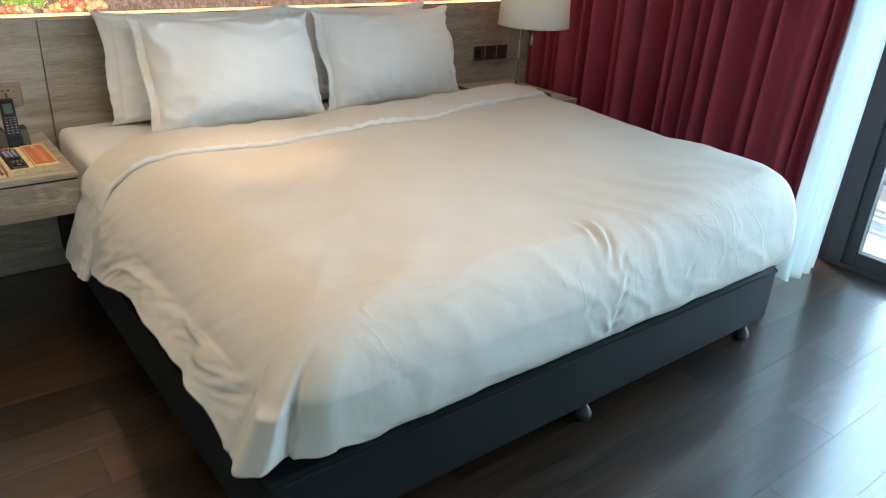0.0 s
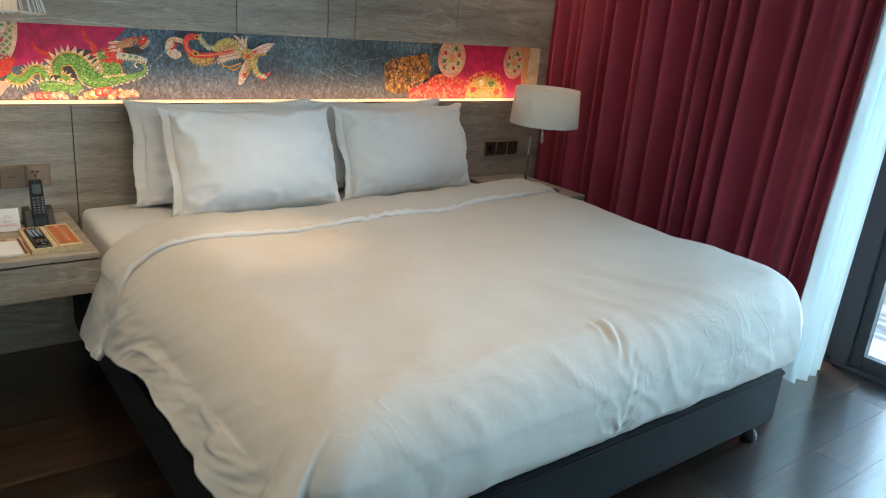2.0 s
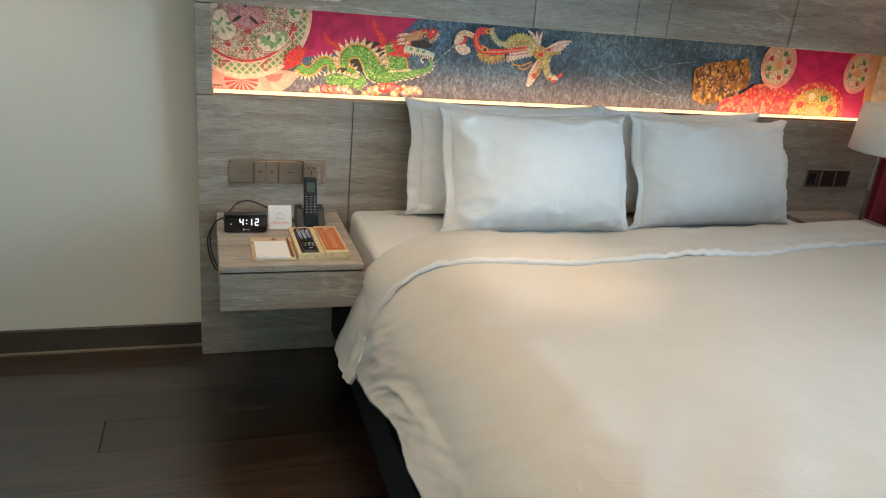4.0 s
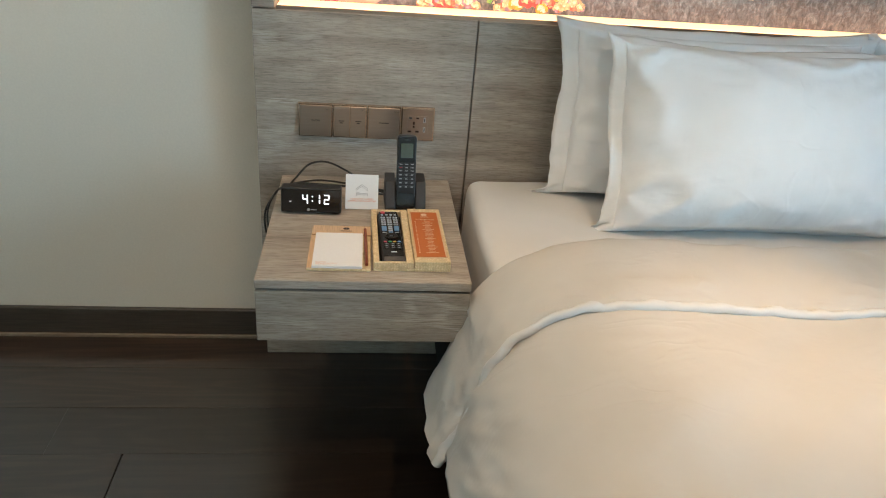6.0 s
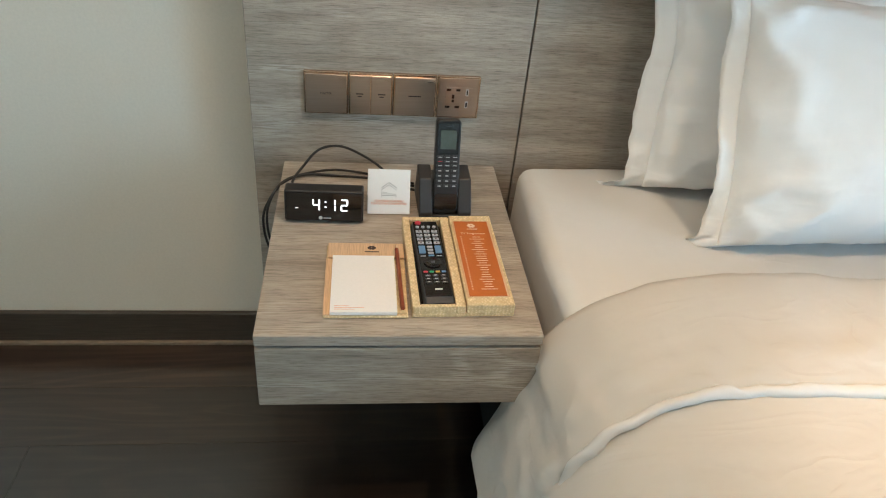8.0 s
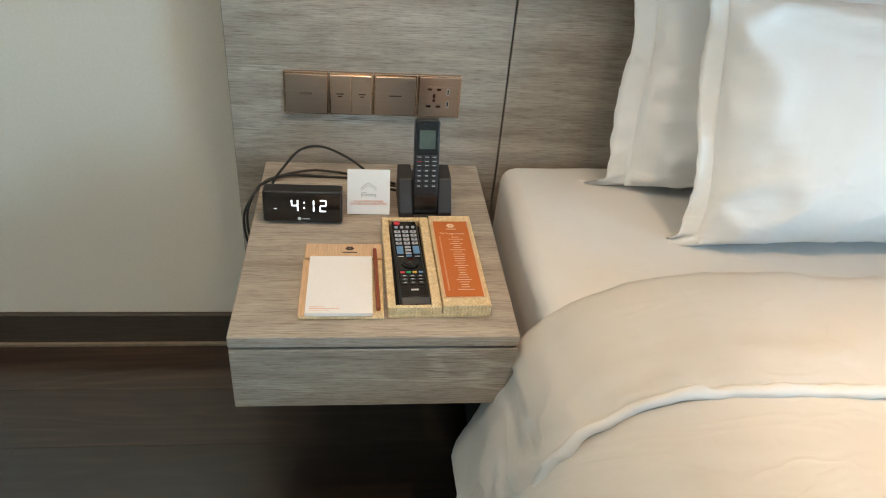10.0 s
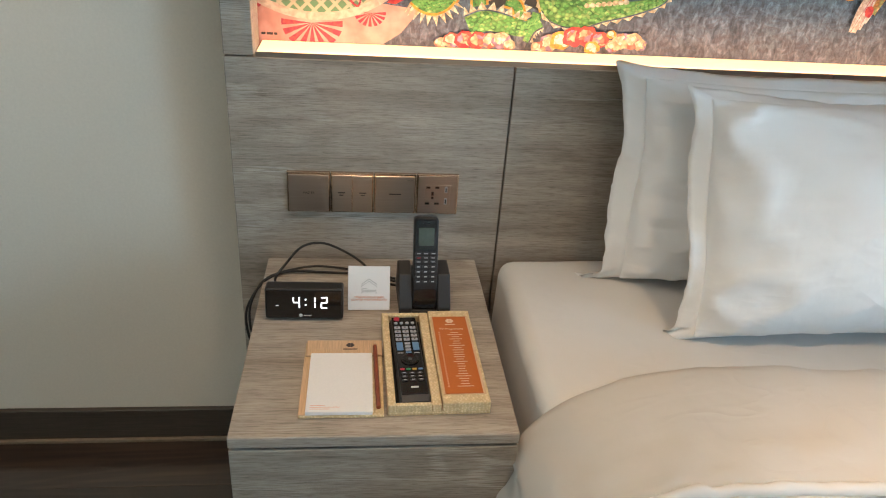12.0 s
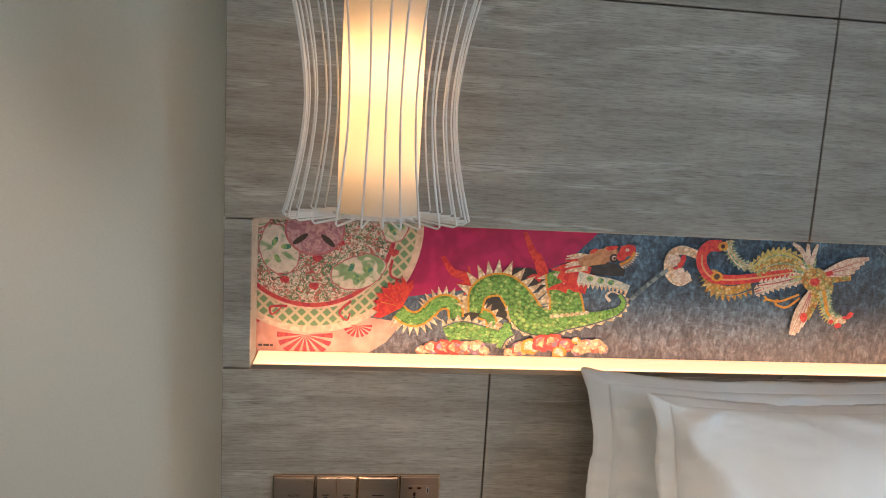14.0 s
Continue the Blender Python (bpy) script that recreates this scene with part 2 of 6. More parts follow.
def mat_weave():
    """Plaited straw."""
    m, nt, b = material("plaited_straw", 0.6)
    ch = node(nt, "ShaderNodeTexVoronoi", Scale=1.0, Randomness=0.55)
    nt.links.new(coords(nt, (260, 180, 260), (0, 0, 0.78)), ch.inputs["Vector"])
    n = noise_tex(nt, coords(nt, (1, 1, 1), (0, 0, 0.78)), 90, 3)
    col = ramp(nt, ch.outputs["Distance"], [(0.1, (0.86, 0.71, 0.45)), (0.55, (0.68, 0.53, 0.30))])
    nt.links.new(mix(nt, "MULTIPLY", 0.5, col, ramp(nt, n, [(0.3, (0.6, 0.55, 0.5)), (0.7, (1.1, 1.1, 1.1))])), b.inputs["Base Color"])
    bump(nt, b, ch.outputs["Distance"], 0.6, -0.0012)
    return m


VENEER, FLOOR = mat_veneer(), mat_floor()
WALLPAINT = mat_plain("cream_wall_paint", (0.71, 0.643, 0.538), 0.75, scale=180, vary=0.03, depth=0.0004)
CEILPAINT = mat_plain("white_ceiling_paint", (0.76, 0.74, 0.70), 0.85, scale=120, vary=0.03)
SKIRT = mat_plain("dark_brown_skirting", (0.055, 0.042, 0.030), 0.45, scale=12, vary=0.25, stretch=(1, 20, 20))
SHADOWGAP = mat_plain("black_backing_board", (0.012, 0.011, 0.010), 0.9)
LINEN = mat_cloth("white_cotton_sateen", (0.600, 0.576, 0.536), sheen=0.1, crumple=0.006, wrinkle=0.36)
PILLOWCASE = mat_cloth("white_pillowcase_cotton", (0.905, 0.91, 0.905), sheen=0.1, crumple=0.0065, wrinkle=0.35)
SHEET = mat_cloth("white_fitted_sheet", (0.69, 0.685, 0.67), sheen=0.1, wrinkle=0.5)
BASECLOTH = mat_cloth("charcoal_upholstery", (0.0105, 0.0130, 0.0150), thread=420, vary=0.25, sheen=0.0, crumple=0.003, gloss=0.22)
REDCLOTH = mat_cloth("burgundy_curtain_cloth", (0.410, 0.050, 0.084), thread=700, vary=0.20, sheen=0.06, crumple=0.004)
SHEER = mat_sheer()
SHADECLOTH = mat_cloth("ivory_lampshade_cloth", (0.84, 0.79, 0.70), thread=600, sheen=0.1, crumple=0.001)
SHADELINING = mat_plain("white_shade_lining", (0.72, 0.68, 0.60), 0.8)
ALU = mat_plain("dark_grey_powder_coat", (0.075, 0.092, 0.105), 0.42, scale=300, vary=0.06)
GLASS = mat_glass()
STEEL = mat_plain("brushed_nickel", (0.55, 0.53, 0.50), 0.28, 1.0, scale=90, stretch=(1, 1, 0.05))
BRONZE = mat_plain("brushed_bronze_plate", (0.40, 0.32, 0.255), 0.30, 0.8, scale=70, vary=0.06, stretch=(0.2, 1, 12), depth=0.0002)
BRONZELIT = mat_plain("polished_bronze_edge", (0.62, 0.45, 0.32), 0.2, 1.0)
DARKBRONZE = mat_plain("dark_bronze_plate", (0.10, 0.075, 0.068), 0.35, 0.5, scale=70, stretch=(0.06, 1, 14), depth=0.0002)
SOCKET = mat_plain("taupe_socket_plastic", (0.30, 0.255, 0.215), 0.4)
BLACK = mat_plain("black_plastic", (0.016, 0.016, 0.017), 0.38, scale=700, vary=0.2, depth=0.0002)
BLACKSAT = mat_plain("charcoal_satin_plastic", (0.032, 0.033, 0.035), 0.42, scale=900, vary=0.2, depth=0.0002)
GLOSSBLACK = mat_plain("glossy_black_screen", (0.006, 0.006, 0.007), 0.16, depth=0, coat=0.4)
RUBBER = mat_plain("black_cable_rubber", (0.012, 0.012, 0.012), 0.5)
LCD = mat_plain("grey_green_lcd", (0.075, 0.095, 0.080), 0.2, depth=0)
DIGIT = mat_glow("white_led_digit", (1.0, 0.98, 0.94), 1.5)
LED = mat_glow("warm_led_diffuser", (1.0, 0.68, 0.38), 1.4)
PAPER = mat_plain("white_paper", (0.80, 0.79, 0.77), 0.7, scale=300, vary=0.02, depth=0)
CARD = mat_plain("white_card", (0.80, 0.79, 0.76), 0.6, scale=300, vary=0.02, depth=0)
INKGREY = mat_plain("grey_ink", (0.30, 0.29, 0.28), 0.7, depth=0)
INKORANGE = mat_plain("orange_ink", (0.72, 0.25, 0.10), 0.7, depth=0)
INKDARK = mat_plain("dark_brown_ink", (0.05, 0.035, 0.03), 0.7, depth=0)
INKPALE = mat_plain("pale_peach_ink", (0.80, 0.60, 0.45), 0.7, depth=0)
ORANGE = mat_plain("burnt_orange_card", (0.50, 0.135, 0.022), 0.45, scale=200, vary=0.04, depth=0)
STRAW = mat_weave()
PALEWOOD = mat_plain("pale_bamboo_wood", (0.66, 0.45, 0.27), 0.45, scale=30, vary=0.18, stretch=(30, 1, 1))
PENCIL = mat_plain("reddish_brown_pencil_lacquer", (0.25, 0.065, 0.030), 0.35, scale=200)
PENTIP = mat_plain("bare_pencil_wood", (0.62, 0.45, 0.29), 0.6)
BTNGREY = mat_plain("pale_grey_button", (0.36, 0.37, 0.40), 0.5, depth=0)
BTNBLUE = mat_plain("slate_blue_button", (0.12, 0.24, 0.42), 0.5, depth=0)
BTNRED = mat_plain("red_button", (0.55, 0.03, 0.05), 0.4, depth=0)
BTNGREEN = mat_plain("green_button", (0.02, 0.30, 0.10), 0.4, depth=0)
BTNYELLOW = mat_plain("amber_button", (0.62, 0.36, 0.04), 0.4, depth=0)
WHITEPRINT = mat_plain("white_key_print", (0.55, 0.55, 0.55), 0.6, depth=0)
WHITEWIRE = mat_plain("white_enamelled_wire", (0.78, 0.76, 0.72), 0.4, scale=200, vary=0.03)
OPAL = mat_frosted()
CONCRETE = mat_plain("pale_balcony_tile", (0.62, 0.61, 0.58), 0.6, scale=40, vary=0.08)
RAIL = mat_plain("grey_balcony_rail", (0.22, 0.24, 0.25), 0.4)
GROUNDMAT = mat_plain("pale_far_ground", (0.42, 0.43, 0.42), 0.9, scale=0.2, vary=0.2, depth=0)
ROCK = mat_rock()


def mat_multi(name, colours, scale, stretch=(1, 1, 1), warp=0.25):
    """Printed ornament in several flat colours."""
    m, nt, b = material(name, 0.5)
    v = node(nt, "ShaderNodeTexVoronoi", Scale=scale)
    n = node(nt, "ShaderNodeTexNoise", Scale=scale * 0.6, Detail=3)
    vec = coords(nt, stretch)
    nt.links.new(vec, n.inputs["Vector"])
    sc, ad = nt.nodes.new("ShaderNodeVectorMath"), nt.nodes.new("ShaderNodeVectorMath")
    sc.operation, ad.operation = "SCALE", "ADD"
    sc.inputs["Scale"].default_value = 3.0 * warp / scale
    nt.links.new(n.outputs["Color"], sc.inputs[0])
    nt.links.new(vec, ad.inputs[0])
    nt.links.new(sc.outputs[0], ad.inputs[1])
    nt.links.new(ad.outputs[0], v.inputs["Vector"])
    sep = nt.nodes.new("ShaderNodeSeparateColor")
    nt.links.new(v.outputs["Color"], sep.inputs[0])
    stops = [(k / len(colours), c) for k, c in enumerate(colours)]
    r = nt.nodes.new("ShaderNodeValToRGB")
    r.color_ramp.interpolation = "CONSTANT"
    e = r.color_ramp.elements
    while len(e) < len(stops):
        e.new(0.5)
    for k, (at, c) in zip(e, stops):
        k.position, k.color = at, (*c, 1)
    nt.links.new(sep.outputs[0], r.inputs[0])
    line = ramp(nt, v.outputs["Distance"], [(0.25, (1, 1, 1)), (0.62, (0.45, 0.42, 0.38))])
    nt.links.new(mix(nt, "MULTIPLY", 0.8, r.outputs[0], line), b.inputs["Base Color"])
    return m


def mat_vine(name, ground, lines, scale):
    """Porcelain ground with fine painted tendrils, a colour for each layer."""
    m, nt, b = material(name, 0.4)
    col = ramp(nt, noise_tex(nt, coords(nt), 18, 2), [(0.3, tuple(c * 0.85 for c in ground)), (0.7, ground)])
    for k, c in enumerate(lines):
        n = node(nt, "ShaderNodeTexNoise", Scale=scale * (1 + 0.35 * k), Detail=1.5, Distortion=1.6)
        nt.links.new(coords(nt, (1, 1, 1), (0, 0.7 * k, 0)), n.inputs["Vector"])
        at = 0.44 + 0.07 * (k % 3)
        col = mix(nt, "MIX", ramp(nt, n.outputs["Fac"], [(at - 0.035, (0, 0, 0)), (at - 0.012, (1, 1, 1)), (at + 0.012, (1, 1, 1)), (at + 0.035, (0, 0, 0))]), col, c)
    nt.links.new(col, b.inputs["Base Color"])
    return m


def mat_lattice(name, ground, line, scale):
    m, nt, b = material(name, 0.4)
    lay = []
    for turn in (0.785, -0.785):
        w = node(nt, "ShaderNodeTexWave", Scale=scale)
        nt.links.new(coords(nt, (1, 1, 1), (0, turn, 0)), w.inputs["Vector"])
        lay.append(ramp(nt, w.outputs["Fac"], [(0.72, (0, 0, 0)), (0.85, (1, 1, 1))]))
    both = mix(nt, "LIGHTEN", 1.0, lay[0], lay[1])
    nt.links.new(mix(nt, "MIX", both, ground, line), b.inputs["Base Color"])
    return m


P_MAGENTA = mat_print("print_magenta_silk", (0.33, 0.006, 0.075), (0.42, 0.010, 0.10), 9)
P_PLATE = mat_vine("print_floral_porcelain", (0.64, 0.56, 0.48), [(0.44, 0.10, 0.09), (0.40, 0.05, 0.05), (0.08, 0.20, 0.09), (0.05, 0.07, 0.05), (0.06, 0.16, 0.08)], 30)
P_PLATEGREEN = mat_vine("print_green_porcelain", (0.58, 0.50, 0.40), [(0.07, 0.22, 0.12), (0.34, 0.36, 0.08), (0.45, 0.10, 0.10)], 22)
P_BORDER = mat_lattice("print_lattice_border", (0.13, 0.24, 0.12), (0.50, 0.42, 0.28), 17)
P_RIM = mat_print("print_cream_rim", (0.66, 0.50, 0.38), (0.58, 0.40, 0.30), 30)
P_PINK = mat_print("print_pink_porcelain", (0.66, 0.33, 0.27), (0.58, 0.26, 0.21), 12)
P_REDFLOWER = mat_print("print_red_flower", (0.50, 0.05, 0.05), (0.36, 0.02, 0.05), 60)
P_GREEN = mat_multi("print_green_scale", [(0.07, 0.22, 0.04), (0.14, 0.37, 0.07), (0.36, 0.56, 0.16), (0.18, 0.40, 0.09)], 115, (1, 1, 1.4), 0.05)
P_DARKGREEN = mat_print("print_dark_green_scale", (0.03, 0.12, 0.06), (0.10, 0.25, 0.10), 90)
P_YELLOW = mat_multi("print_golden_yellow", [(0.60, 0.36, 0.06), (0.64, 0.48, 0.18), (0.48, 0.22, 0.04), (0.34, 0.36, 0.10)], 150)
P_CREAM = mat_multi("print_cream_spine", [(0.74, 0.63, 0.46), (0.68, 0.50, 0.32), (0.76, 0.68, 0.54)], 120)
P_RED = mat_print("print_vermilion", (0.62, 0.060, 0.035), (0.48, 0.020, 0.030), 60)
P_CLOUD = mat_multi("print_peach_cloud", [(0.68, 0.46, 0.28), (0.58, 0.15, 0.10), (0.66, 0.38, 0.22), (0.40, 0.22, 0.36)], 90)
P_BROWN = mat_multi("print_brown_carving", [(0.16, 0.07, 0.03), (0.40, 0.20, 0.10), (0.55, 0.40, 0.28), (0.10, 0.03, 0.02)], 120)
P_GOLD = mat_multi("print_carved_gold", [(0.50, 0.25, 0.04), (0.20, 0.09, 0.015), (0.60, 0.33, 0.07), (0.34, 0.16, 0.03), (0.07, 0.035, 0.012)], 62, (1, 1, 0.7))
P_REDLACE = mat_multi("print_red_lacework", [(0.56, 0.03, 0.04), (0.66, 0.22, 0.12), (0.50, 0.02, 0.05), (0.62, 0.10, 0.08)], 75)
P_WHITE = mat_print("print_white_feather", (0.66, 0.60, 0.52), (0.50, 0.38, 0.30), 80)
P_BLUE = mat_print("print_pale_blue_scale", (0.34, 0.44, 0.42), (0.60, 0.60, 0.52), 80)
P_PEACH = mat_print("print_peach_ground", (0.60, 0.32, 0.14), (0.56, 0.28, 0.12), 10)

# ---------- mesh helpers ----------


def link(name, bm, mat, parent=None, label="", smooth=False, mods=None):
    me = bpy.data.meshes.new(name)
    bm.normal_update()
    bm.to_mesh(me)
    bm.free()
    me.materials.append(mat)
    if smooth:
        me.polygons.foreach_set("use_smooth", [True] * len(me.polygons))
    ob = new(name, me)
    if parent is not None:
        ob.parent = parent
    if label:
        ob["label"] = label
    return ob


def part(name, bm, mat, parent, label="", smooth=False):
    return link(name, bm, mat, parent, label, smooth)


def empty(name, at=(0, 0, 0)):
    ob = new(name)
    ob.empty_display_size = 0.05
    ob.location = at
    return ob


def add_box(bm, x0, y0, z0, x1, y1, z1, bev=0.0, seg=2):
    r = bmesh.ops.create_cube(bm, size=1, matrix=Matrix.LocRotScale(((x0 + x1) / 2, (y0 + y1) / 2, (z0 + z1) / 2), None, (abs(x1 - x0), abs(y1 - y0), abs(z1 - z0))))
    if bev:
        bmesh.ops.bevel(bm, geom=list({e for v in r["verts"] for e in v.link_edges}), offset=bev, segments=seg, profile=0.5, affect="EDGES")
    return bm


def box(x0, y0, z0, x1, y1, z1, bev=0.0, seg=2):
    return add_box(bmesh.new(), x0, y0, z0, x1, y1, z1, bev, seg)


def add_lathe(bm, profile, n=32, at=(0, 0, 0)):
    """A turned body from (radius, height) pairs about the z axis."""
    rings = [[bm.verts.new((at[0] + r * math.cos(2 * math.pi * k / n), at[1] + r * math.sin(2 * math.pi * k / n), at[2] + z)) for k in range(n)] for r, z in profile]
    for a, c in zip(rings, rings[1:]):
        for k in range(n):
            bm.faces.new((a[k], a[(k + 1) % n], c[(k + 1) % n], c[k]))
    return bm, rings


def lathe(profile, n=32, at=(0, 0, 0), caps=True):
    bm, rings = add_lathe(bmesh.new(), profile, n, at)
    if caps:
        bm.faces.new(list(reversed(rings[0])))
        bm.faces.new(rings[-1])
    return bm


def spline(points, n):
    """Catmull-Rom through a few points."""
    p = [Vector(q) for q in points]
    p = [p[0] * 2 - p[1]] + p + [p[-1] * 2 - p[-2]]
    out = []
    for i in range(1, len(p) - 2):
        for k in range(n):
            t = k / n
            out.append(0.5 * (2 * p[i] + (p[i + 1] - p[i - 1]) * t + (2 * p[i - 1] - 5 * p[i] + 4 * p[i + 1] - p[i + 2]) * t * t + (3 * p[i] - p[i - 1] - 3 * p[i + 1] + p[i + 2]) * t ** 3))
    out.append(p[-2])
    return out


def tube(points, radius, sides=8, bm=None):
    bm = bm or bmesh.new()
    rings, up = [], Vector((0.13, 0.21, 0.97))
    for i, p in enumerate(points):
        d = (points[min(i + 1, len(points) - 1)] - points[max(i - 1, 0)]).normalized()
        a = d.cross(up)
        a = (a if a.length > 1e-3 else d.cross(Vector((1, 0, 0)))).normalized()
        c = d.cross(a).normalized()
        r = radius(i / (len(points) - 1)) if callable(radius) else radius
        rings.append([bm.verts.new(p + r * (math.cos(2 * math.pi * k / sides) * a + math.sin(2 * math.pi * k / sides) * c)) for k in range(sides)])
    for a, c in zip(rings, rings[1:]):
        for k in range(sides):
            bm.faces.new((a[k], a[(k + 1) % sides], c[(k + 1) % sides], c[k]))
    bm.faces.new(list(reversed(rings[0])))
    bm.faces.new(rings[-1])
    return bm


def lettering(text, size, m, mat, parent, align="CENTER", name="lettering"):
    cu = bpy.data.curves.new(name, "FONT")
    cu.body, cu.size, cu.align_x, cu.extrude = text, size, align, 0.0002
    tmp = new("lettering_source", cu)
    bpy.context.view_layer.update()
    me = bpy.data.meshes.new_from_object(tmp.evaluated_get(bpy.context.evaluated_depsgraph_get()))
    bpy.data.objects.remove(tmp)
    me.materials.clear()
    me.materials.append(mat)
    ob = new(name, me)
    ob.parent, ob.matrix_local = parent, m
    return ob


def fbm(x, y, z=0.0):
    return noise.noise(Vector((x, y, z))) + 0.5 * noise.noise(Vector((2.1 * x, 2.1 * y, z + 7))) + 0.25 * noise.noise(Vector((4.3 * x, 4.3 * y, z + 13)))


def smooth(a, c, x):
    t = max(0.0, min(1.0, (x - a) / (c - a)))
    return t * t * (3 - 2 * t)


def structure(ob, label, category):
    return tagged(ob, label, category, kind="structure")


# ---------- large structure ----------
ROOM_W, ROOM_S, ROOM_H = -1.9, -5.4, 2.65
WALL_Y, WIN_X = 0.094, 3.44

bm = box(ROOM_W - 0.2, WALL_Y, -0.05, 0.02, 0.35, ROOM_H + 0.05)
add_box(bm, 0.02, 0.13, -0.05, WIN_X + 0.25, 0.35, ROOM_H + 0.05)
structure(link("wall_north", bm, WALLPAINT), "cream painted wall beside the timber headboard", "wall")
structure(link("wall_west", box(ROOM_W - 0.2, ROOM_S, -0.05, ROOM_W, WALL_Y, ROOM_H + 0.05), WALLPAINT), "plain cream painted side wall", "wall")
structure(link("wall_south", box(ROOM_W - 0.2, ROOM_S - 0.2, -0.05, WIN_X + 0.25, ROOM_S, ROOM_H + 0.05), WALLPAINT), "plain cream painted end wall", "wall")
bm = box(WIN_X + 0.0, -0.35, -0.05, WIN_X + 0.2, 0.13, ROOM_H + 0.05)
add_box(bm, WIN_X, ROOM_S, -0.05, WIN_X + 0.2, -4.60, ROOM_H + 0.05)
add_box(bm, WIN_X, -4.60, 2.45, WIN_X + 0.2, -0.35, ROOM_H + 0.05)
structure(link("wall_east", bm, WALLPAINT), "cream wall round the balcony glazing", "wall")
structure(link("ceiling", box(ROOM_W - 0.2, ROOM_S - 0.2, ROOM_H, WIN_X + 0.2, 0.3, ROOM_H + 0.15), CEILPAINT), "white painted ceiling", "ceiling")
bm = box(ROOM_W, WALL_Y - 0.014, 0.0, 0.012, WALL_Y, 0.094, 0.002, 1)
structure(link("baseboard", bm, SKIRT), "dark brown wooden skirting board on cream wall", "baseboard")
structure(link("trim", box(ROOM_W, WALL_Y - 0.024, 0.0, 0.012, WALL_Y - 0.0145, 0.009, 0.001, 1), mat_plain("tan_edge_trim", (0.20, 0.15, 0.10), 0.4)), "thin tan floor trim under the skirting", "trim")

# timber headboard wall: lower row, niche ends, two upper rows
GAP = 0.0032
NX0, NX1, NZ0, NZ1 = 0.068, 2.972, 0.980, 1.276
headboard = structure(link("wall_panelling", box(0.016, 0.088, 0.0, 3.04, 0.102, NZ0 - 0.01), SHADOWGAP), "grey-brown limed oak panelled headboard wall with a lit picture niche", "headboard")


def panel(x0, x1, z0, z1):
    p = link("panel", box(x0 + GAP / 2, 0.0, z0 + GAP / 2, x1 - GAP / 2, 0.088, z1 - GAP / 2, 0.0012, 1), VENEER, headboard)
    return p


for x0, x1 in zip((0.012, 0.546, 1.340, 1.950), (0.546, 1.340, 1.950, 3.045)):
    panel(x0, x1, 0.0, NZ0)
panel(0.012, NX0, NZ0, NZ1)
panel(NX1, 3.045, NZ0, NZ1)
UP = (0.012, 1.203, 1.631, 1.772, 2.363, 3.045)
for x0, x1 in zip(UP, UP[1:]):
    panel(x0, x1, NZ1, 1.728)
    panel(x0, x1, 1.728, ROOM_H)
part("backing_board", box(0.016, 0.0885, NZ1 + 0.01, 3.04, 0.102, ROOM_H), SHADOWGAP, headboard)

# balcony glazing
win = structure(link("window_1", box(WIN_X + 0.0, -4.60, 0.0, WIN_X + 0.09, -0.35, 0.018), ALU), "dark grey aluminium sliding balcony doors with clear glass", "window")
part("head_frame", box(WIN_X, -4.60, 2.39, WIN_X + 0.09, -0.35, 2.45, 0.003, 1), ALU, win)
for y in (-0.39, -1.770, -3.160, -4.56):
    part("mullion", box(WIN_X - 0.002, y - 0.035, 0.018, WIN_X + 0.092, y + 0.040, 2.39, 0.004, 2), ALU, win)
for y0, y1 in ((-1.730, -0.426), (-3.119, -1.8055), (-4.519, -3.1955)):
    part("stile", box(WIN_X + 0.02, y1 - 0.055, 0.02, WIN_X + 0.068, y1, 2.388, 0.004, 2), ALU, win)
    part("stile", box(WIN_X + 0.02, y0, 0.02, WIN_X + 0.068, y0 + 0.055, 2.388, 0.004, 2), ALU, win)
    part("bottom_rail", box(WIN_X + 0.022, y0 + 0.055, 0.02, WIN_X + 0.066, y1 - 0.055, 0.085, 0.004, 2), ALU, win)
    part("top_rail", box(WIN_X + 0.022, y0 + 0.055, 2.32, WIN_X + 0.066, y1 - 0.055, 2.388, 0.004, 2), ALU, win)
    pane = part("pane", box(WIN_X + 0.040, y0 + 0.05, 0.08, WIN_X + 0.048, y1 - 0.05, 2.325), GLASS, win)
    pane.visible_shadow = False

# balcony and distance
structure(link("balcony_floor", box(WIN_X + 0.2, -6.5, -0.20, 4.68, 1.2, -0.03), CONCRETE), "pale tiled balcony floor in full sun", "balcony")
structure(link("ground", box(-400, -400, -14.2, 400, 400, -14.0), GROUNDMAT), "pale hazy ground far below the balcony", "ground")
railing = tagged(empty("balcony_railing", (4.55, -2.6, -0.03)), "grey metal balcony railing with horizontal bars", "railing")
for z, h in ((1.04, 0.05), (0.86, 0.02), (0.62, 0.015), (0.38, 0.015), (0.14, 0.02)):
    part("bar", box(-0.02, -3.8, z, 0.02, 3.7, z + h, 0.004, 1), RAIL, railing)
for y in (-3.6, -1.9, -0.2, 1.5, 3.2):
    part("post", box(-0.0195, y - 0.02, 0.0, 0.0195, y + 0.02, 1.045), RAIL, railing)

# ---------- bed ----------
BX0, BX1, BY0, BY1 = 0.492, 2.502, -1.965, -0.03


